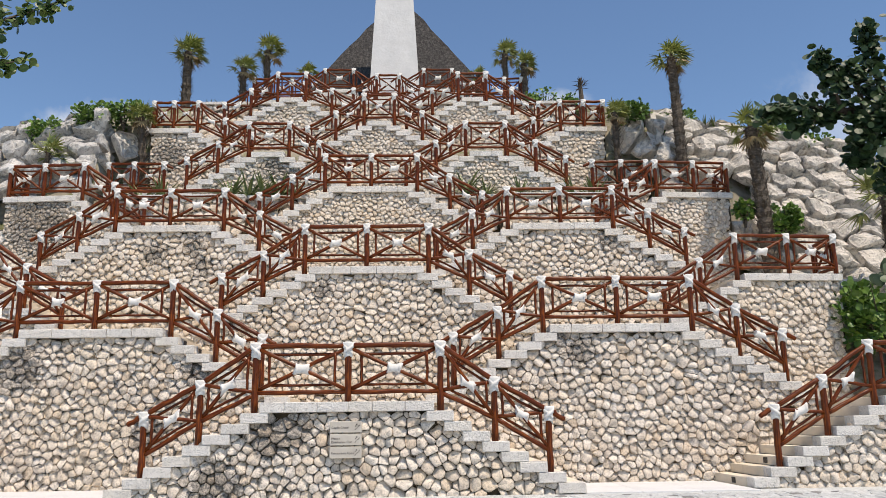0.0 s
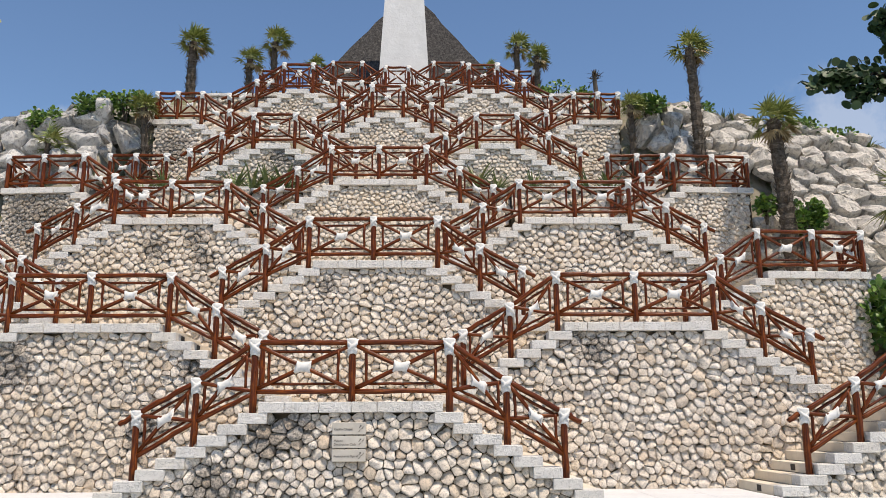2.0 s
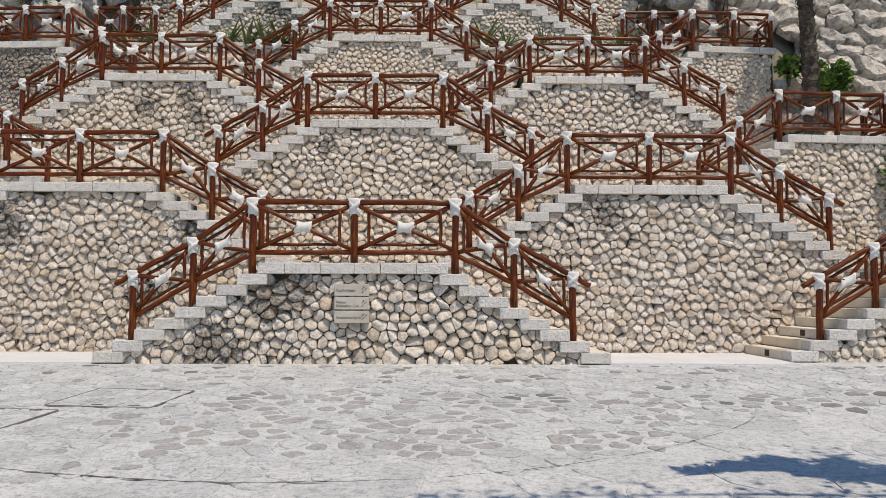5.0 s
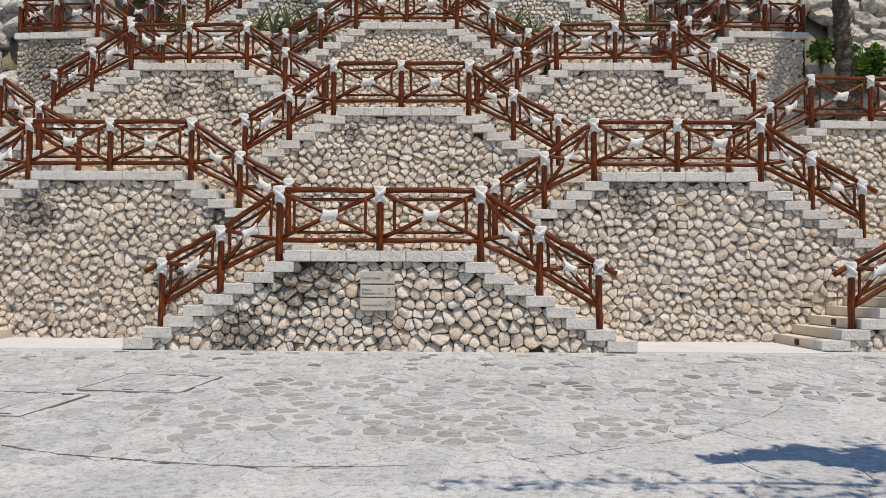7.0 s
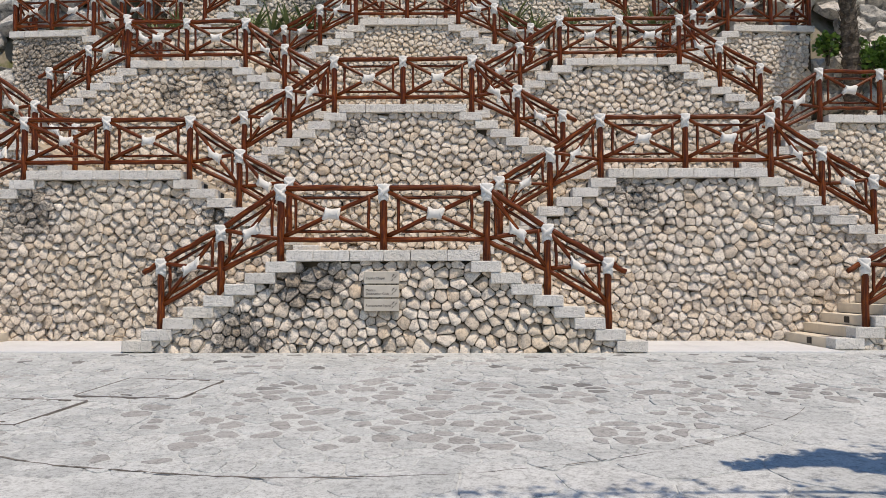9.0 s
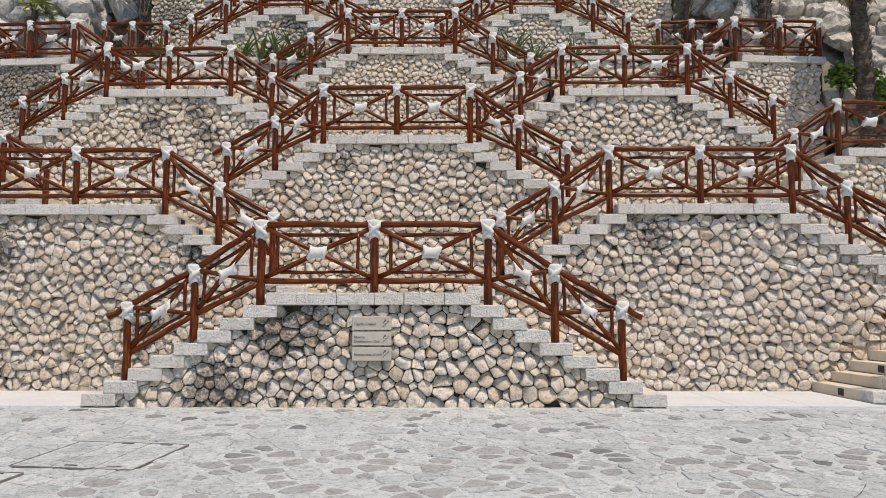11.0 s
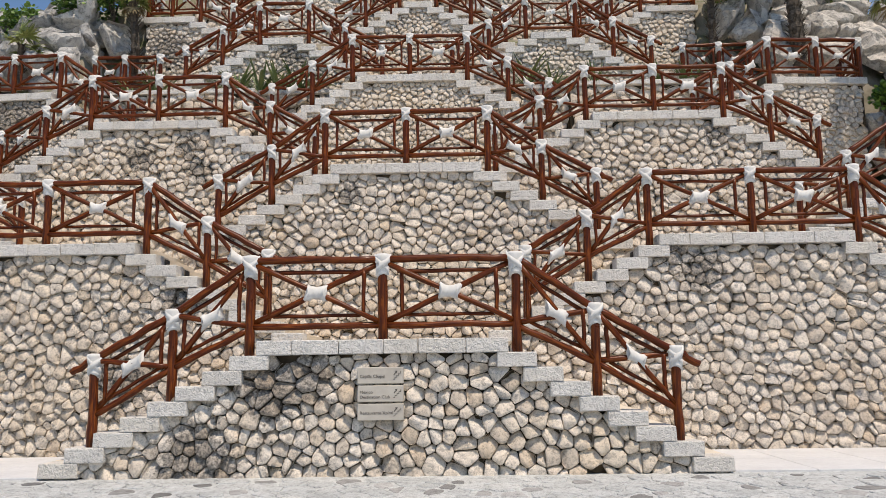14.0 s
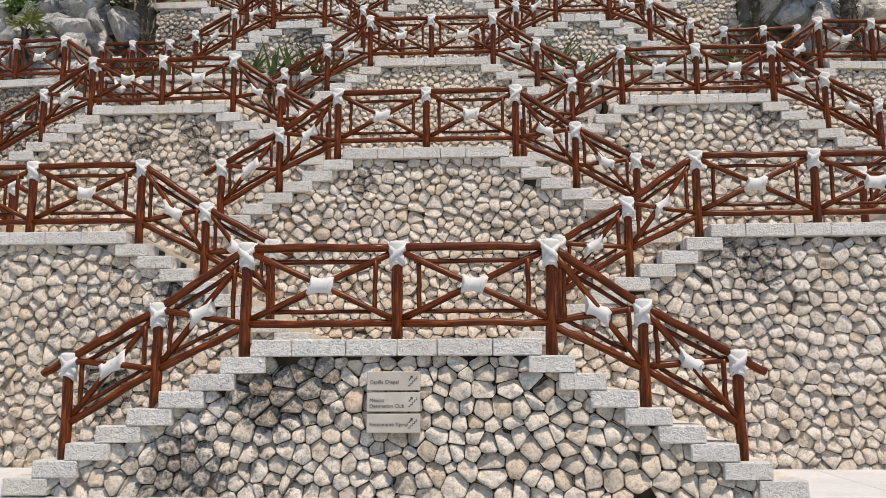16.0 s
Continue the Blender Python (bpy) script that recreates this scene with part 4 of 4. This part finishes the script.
# low rubble walls that hold the planting beds
def retaining_wall(x0, x1, y, z0, z1, thick, seed, soil=True):
    rng = random.Random(seed)
    w = thing("retaining_wall", pose((x0 + x1) / 2, y, z0), "low rubble limestone wall holding a planting bed", "wall", "", "structure")
    h, l = z1 - z0, (x1 - x0) / 2
    m = Mesh()
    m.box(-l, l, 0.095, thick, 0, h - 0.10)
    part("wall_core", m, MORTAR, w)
    m = Mesh()
    for poly in stone_cells(-l, l, 0, h - 0.08, lambda p, q: True, rng, 0.24, 0.2, 0.004):
        st = stone_mesh(poly, rng, 0.04)
        m.add(st.v, st.f)
    part("rubble_facing", m, STONE_MANY, w, smooth=True)["kind"] = "stuff"
    x = -l
    while x < l - 0.02:
        d = rng.uniform(0.5, 0.9)
        d = l - x if l - x - d < 0.3 else d
        m = Mesh()
        m.bevel_box(x + 0.003, x + d - 0.003, -0.04, 0.3, h - 0.10, h, 0.01, rng, 0.004)
        part("coping_block", m, BLOCK, w)
        x += d
    if soil:
        m = Mesh()
        m.box(-l, l, 0.302, thick, h - 0.099, h - 0.03)
        part("bed_soil", m, SOIL, w)


retaining_wall(-7.6, -3.75, 8.45, 5.6, 7.66, 0.8, 501)
retaining_wall(3.55, 7.6, 8.45, 5.6, 7.66, 0.8, 502)
retaining_wall(-3.74, 3.54, 8.72, 6.6, 7.70, 0.55, 503)
retaining_wall(-6.9, 6.9, 13.3, 11.2, 12.55, 0.9, 504)
retaining_wall(-3.4, 3.4, 15.1, 12.3, 13.35, 0.7, 505)


def sea_grape(x, y, z, limbs, seed, leaf, label, mat):
    """A broad-leaved tree: trunk, limbs that reach over the plaza, and round leaves along the twigs."""
    rng = random.Random(seed)
    tree = thing("sea_grape_tree", pose(x, y, z), label, "tree")
    m = Mesh()
    first = Vector(limbs[0][0])
    m.tube([(0, 0, -0.1), (first.x * 0.15, 0.05, first.z * 0.45), first * 0.55, first], [0.16, 0.13, 0.09, 0.06], 9)
    part("trunk", m, BARK, tree, smooth=True)
    crown = Mesh()
    for a, b, spread, count in limbs:
        a, b = Vector(a), Vector(b)
        m = Mesh()
        mid = a.lerp(b, 0.5) + Vector((0, rng.uniform(-0.1, 0.1), 0.08))
        m.tube([a, mid, b], [0.03, 0.016, 0.005], 6)
        part("limb", m, BARK, tree, smooth=True)
        for i in range(count):
            k = 0.08 + 0.945 * rng.random() ** 0.55
            c = (a.lerp(mid, k * 2) if k < 0.5 else mid.lerp(b, k * 2 - 1))
            p = c + Vector([max(-1.6, min(1.6, rng.gauss(0, 1))) for _ in range(3)]) * spread * (1.1 - 0.55 * k)
            d = (p - c) + Vector((rng.uniform(-0.3, 0.3), rng.uniform(-0.3, 0.3), rng.uniform(-0.35, 0.15)))
            up = Vector((rng.uniform(-0.7, 0.7), rng.uniform(-1.6, -0.2), rng.uniform(0.2, 1.0)))
            round_leaf(crown, p, d, up, leaf * rng.uniform(0.7, 1.2))
    part("crown", crown, mat, tree)
    return tree


FORK, JOINT = (-1.0, -0.3, 3.85), (-2.25, 0.4, 4.0)
sea_grape(7.27, -7.9, -0.4, [
    (FORK, JOINT, 0.16, 640), (JOINT, (-3.2, 0.35, 3.98), 0.07, 330), (JOINT, (-2.9, 0.4, 3.86), 0.05, 170),
    ((-2.5, 0.4, 4.0), (-2.62, 0.4, 4.52), 0.055, 210), ((-2.3, 0.4, 4.0), (-2.35, 0.45, 4.4), 0.11, 240), ((-2.1, 0.4, 4.0), (-2.18, 0.45, 4.82), 0.055, 240), ((-2.0, 0.4, 4.1), (-1.7, 0.45, 4.6), 0.09, 160),
    (JOINT, (-2.4, 0.45, 3.6), 0.08, 300), ((-2.0, 0.3, 4.0), (-2.15, 0.45, 3.4), 0.10, 330), (FORK, (-1.75, 0.45, 3.4), 0.16, 330), (FORK, (-1.9, 0.45, 4.0), 0.16, 260),
    (FORK, (-3.5, -1.75, 2.95), 0.06, 110), (FORK, (-3.62, -1.8, 2.2), 0.05, 90),
    (FORK, (-4.8, -0.95, 5.6), 0.14, 90), (FORK, (-4.2, -1.0, 5.8), 0.22, 80), (FORK, (-3.3, -1.3, 5.4), 0.25, 90), (FORK, (-2.6, -1.4, 4.9), 0.25, 90),
    (FORK, (-1.7, 0.6, 4.9), 0.3, 80), (FORK, (-0.4, -0.6, 4.8), 0.4, 70)], 71, 0.034, "sea grape tree with dark glossy round leaves beside the plaza", GRAPE_LEAF)
sea_grape(-4.6, -8.1, -0.4, [
    ((0.9, 0.1, 3.6), (2.98, 0.35, 4.86), 0.07, 330), ((0.9, 0.1, 3.6), (2.75, 0.35, 4.36), 0.055, 200), ((0.9, 0.1, 3.6), (2.5, 0.3, 5.0), 0.15, 240), ((0.9, 0.1, 3.6), (0.4, 0.2, 4.9), 0.35, 200)],
    72, 0.032, "broad-leaved tree with green round leaves beside the plaza", TREE_LEAF)

# ---- sign on the lowest wall ----
sign = thing("direction_sign", pose(0.005, -0.035, 0.61), "three engraved stone direction plaques fixed to the rubble wall", "sign")


def letters(body, size, x, z, parent):
    cu = bpy.data.curves.new("lettering", "FONT")
    cu.body, cu.size, cu.extrude = body, size, 0.0012
    tmp = bpy.data.objects.new("lettering", cu)
    scene.collection.objects.link(tmp)
    me = bpy.data.meshes.new_from_object(tmp.evaluated_get(bpy.context.evaluated_depsgraph_get()))
    bpy.data.objects.remove(tmp)
    me.materials.clear()
    me.materials.append(INK)
    part("lettering", me, INK, parent, "dark engraved lettering", at=pose(x, -0.047, z, 90, 0, 0))


for i, lines in enumerate((("Capilla Chapel",), ("México", "Destination Club"), ("Restaurante Xpiral",))):
    z1 = 0.6 - i * 0.205
    m = Mesh()
    m.bevel_box(-0.262, 0.262, -0.045, 0.06, z1 - 0.185, z1, 0.006, random.Random(i), 0.001)
    pl = part("plaque", m, SIGN, sign)
    for j, text in enumerate(lines):
        letters(text, 0.05, -0.235, z1 - 0.118 - (j - 0.5 * (len(lines) - 1)) * 0.056, pl)
    m = Mesh()
    for j in range(4):
        x, zz = 0.145 + j * 0.022, z1 - 0.14 + j * 0.022
        m.box(x, x + 0.024, -0.0475, -0.0445, zz, zz + 0.006)
        m.box(x + 0.018, x + 0.024, -0.0475, -0.0445, zz, zz + 0.026)
    m.add([(0.15, -0.047, z1 - 0.085), (0.158, -0.047, z1 - 0.093), (0.188, -0.047, z1 - 0.055), (0.18, -0.047, z1 - 0.047), (0.165, -0.047, z1 - 0.045), (0.195, -0.047, z1 - 0.04), (0.19, -0.047, z1 - 0.072)], [(0, 1, 2, 3), (4, 6, 5)])
    part("pictogram", m, INK, pl, "dark engraved stairs and arrow")

# ---- paving of the plaza ----
ground_ob = bpy.data.objects["ground"]


def arc_y(px):
    """The long joint that crosses the plaza in a wide bow."""
    return -0.92 - math.sqrt(5.5 ** 2 - min(abs(px), 4.6) ** 2)


COVER_TURN = -0.13
COVERS = ((-2.295, -2.995, 0.60, 0.56), (-3.35, -4.22, 0.60, 0.56))  # middle, half width and depth


def covered(px, py, m=0.0):
    c, s = math.cos(COVER_TURN), math.sin(COVER_TURN)
    return any(abs((px - a) * c + (py - b) * s) < w - m and abs((py - b) * c - (px - a) * s) < l - m for a, b, w, l in COVERS)


rng = random.Random(91)
field, dark_field, singles = Mesh(), Mesh(), 0
small = stone_cells(-11, 11, -8.2, -0.12, lambda a, b: b > arc_y(a), rng, 0.29, 0.21, 0.005)
large = stone_cells(-11, 11, -13.5, -0.12, lambda a, b: b < arc_y(a) - 0.05, rng, 0.78, 0.62, 0.005)
for poly in [*small, *large]:
    n = len(poly)
    cx, cy = sum(p[0] for p in poly) / n, sum(p[1] for p in poly) / n
    if covered(cx, cy, 0.0):
        continue
    loop = []
    for i, a in enumerate(poly):
        b = poly[(i + 1) % n]
        for k in (0.2, 0.8):
            loop.append((a[0] + (b[0] - a[0]) * k, a[1] + (b[1] - a[1]) * k))
    n = len(loop)
    band = -5.6 < cy < -2.6 and cx > -1.2
    big = cy < arc_y(cx)
    is_dark = not big and rng.random() < (0.55 if band else 0.12)
    if is_dark:
        k = rng.uniform(0.6, 0.95)
        ku = rng.uniform(0.8, 1.15)
        loop = [(cx + (px - cx) * k * ku * rng.uniform(0.82, 1.08), cy + (py - cy) * k * rng.uniform(0.82, 1.08)) for px, py in loop]
    lift = rng.uniform(-0.0055, -0.002) if is_dark else rng.uniform(-0.002, 0.0015) if big else rng.uniform(-0.004, 0.004)
    v = [(px, py, SLOPE * py - 0.02) for px, py in loop]
    v += [(cx + (px - cx) * 0.99, cy + (py - cy) * 0.99, SLOPE * py - 0.006 + lift) for px, py in loop]
    v += [(cx + (px - cx) * 0.93, cy + (py - cy) * 0.93, SLOPE * py + lift + rng.uniform(-0.002, 0.002)) for px, py in loop]
    f = [(r * n + k, r * n + (k + 1) % n, (r + 1) * n + (k + 1) % n, (r + 1) * n + k) for r in range(2) for k in range(n)] + [tuple(range(2 * n, 3 * n))]
    if -4.0 < cx < 5.5 and -8.6 < cy < -2.2 and singles < 290:
        m = Mesh()
        m.add(v, f)
        part("paving_stone", m, FLAG_DARK if is_dark else FLAG_ONE, ground_ob)
        singles += 1
    else:
        (dark_field if is_dark else field).add(v, f)
for mesh, mat in ((field, FLAG), (dark_field, FLAG_DARK)):
    part("paving_field", mesh, mat, ground_ob)["kind"] = "stuff"
m = Mesh()
pts = [(px * 0.07, arc_y(px * 0.07) + 0.035 * noise.noise(Vector((px * 0.09, 3.1, 0)))) for px in range(-65, 66)]
m.tube([(px, py + rng.uniform(-0.012, 0.012), SLOPE * py) for px, py in pts], [rng.uniform(0.003, 0.017) if px < 0.6 else rng.uniform(0.001, 0.008) for px, py in pts], 5, True, (1.0, 0.4))
part("joint_line", m, CRACK, ground_ob, "dark worn joint")
for cx, cy, w, l in COVERS:
    z = SLOPE * cy + 0.009
    hatch = thing("access_cover", Matrix.Translation((cx, cy, z)) @ Matrix.Rotation(math.atan(SLOPE), 4, "X") @ Matrix.Rotation(COVER_TURN, 4, "Z"), "flush plaza access cover with rusty steel frame and stone infill", "access cover", "access covers")
    for sx_, sy_ in ((1, 0), (-1, 0), (0, 1), (0, -1)):
        m = Mesh()
        if sx_:
            m.box(sx_ * w - 0.004, sx_ * w + 0.004, -l, l, -0.03, 0.001)
        else:
            m.box(-w + 0.0055, w - 0.0055, sy_ * l - 0.006, sy_ * l + 0.006, -0.03, 0.001)
        part("frame", m, IRON, hatch)
    m = Mesh()
    m.box(-w + 0.013, w - 0.013, -l + 0.013, l - 0.013, -0.03, -0.002)
    part("infill", m, PLAZA, hatch)
    for poly in stone_cells(-w + 0.03, w - 0.03, -l + 0.03, l - 0.03, lambda p, q: True, rng, 0.27, 0.24, 0.012):
        n = len(poly)
        m = Mesh()
        m.add([(p, q, -0.02) for p, q in poly] + [(p, q, 0.001) for p, q in poly], [tuple(range(n, 2 * n))] + [(k, (k + 1) % n, n + (k + 1) % n, n + k) for k in range(n)])
        part("paving_stone", m, FLAG_ONE, hatch)
    for u in (-w / 3, w / 3):
        m = Mesh()
        m.box(u - 0.003, u + 0.003, -l + 0.014, l - 0.014, -0.03, 0.0025)
        part("division", m, IRON, hatch)
    for u in (-0.1, 0.32):
        for v in (-l + 0.06, l - 0.08):
            m = Mesh()
            m.bevel_box(u, u + 0.13, v, v + 0.03, -0.01, 0.007, 0.003)
            part("lifting_slot", m, CRACK, hatch, "dark steel lifting slot")


# ---- far clouds ----
def cloud(x, y, z, w, h, seed, strength):
    m = Nodes("cloud_vapour")
    t = m.t
    n = t.nodes.new("ShaderNodeTexNoise")
    mp = t.nodes.new("ShaderNodeMapping")
    mp.inputs["Location"].default_value = (seed, 0, seed * 0.7)
    mp.inputs["Scale"].default_value = (1.6, 1, 1.6 * h / w)
    m.link(m.co, mp.inputs["Vector"])
    m.link(mp.outputs[0], n.inputs["Vector"])
    n.inputs["Scale"].default_value, n.inputs["Detail"].default_value, n.inputs["Roughness"].default_value = 1.6, 8, 0.6
    d = t.nodes.new("ShaderNodeVectorMath")
    d.operation = "LENGTH"
    m.link(m.co, d.inputs[0])
    fall = m.math("SUBTRACT", 1.0, d.outputs["Value"])
    fac = m.ramp(m.math("ADD", m.math("MULTIPLY", n.outputs[0], 0.9), m.math("MULTIPLY", fall, 0.5)), (0.5, 0.0), (0.85, strength))
    tr, em, mx = t.nodes.new("ShaderNodeBsdfTransparent"), t.nodes.new("ShaderNodeEmission"), t.nodes.new("ShaderNodeMixShader")
    em.inputs[0].default_value, em.inputs[1].default_value = (0.86, 0.9, 1.0, 1), 0.85
    inside = m.math("GREATER_THAN", fall, 0.0)
    m.link(m.math("MULTIPLY", fac, m.math("MULTIPLY", inside, m.ramp(fall, (0.0, 0.0), (0.25, 1.0)))), mx.inputs[0])
    m.link(tr.outputs[0], mx.inputs[1])
    m.link(em.outputs[0], mx.inputs[2])
    m.link(mx.outputs[0], t.nodes["Material Output"].inputs[0])
    me = Mesh()
    me.add([(-1, 0, -1), (1, 0, -1), (1, 0, 1), (-1, 0, 1)], [(0, 1, 2, 3)])
    ob = solid("backdrop", me, m.mat, "thin white cloud low in a blue sky", "sky", "structure")
    ob.matrix_basis = Matrix.LocRotScale((x, y, z), None, (w, 1, h))


cloud(-640, 1500, 590, 170, 75, 3.0, 0.85)
cloud(290, 1500, 640, 75, 40, 8.0, 0.6)
cloud(860, 1500, 600, 190, 150, 5.0, 0.45)
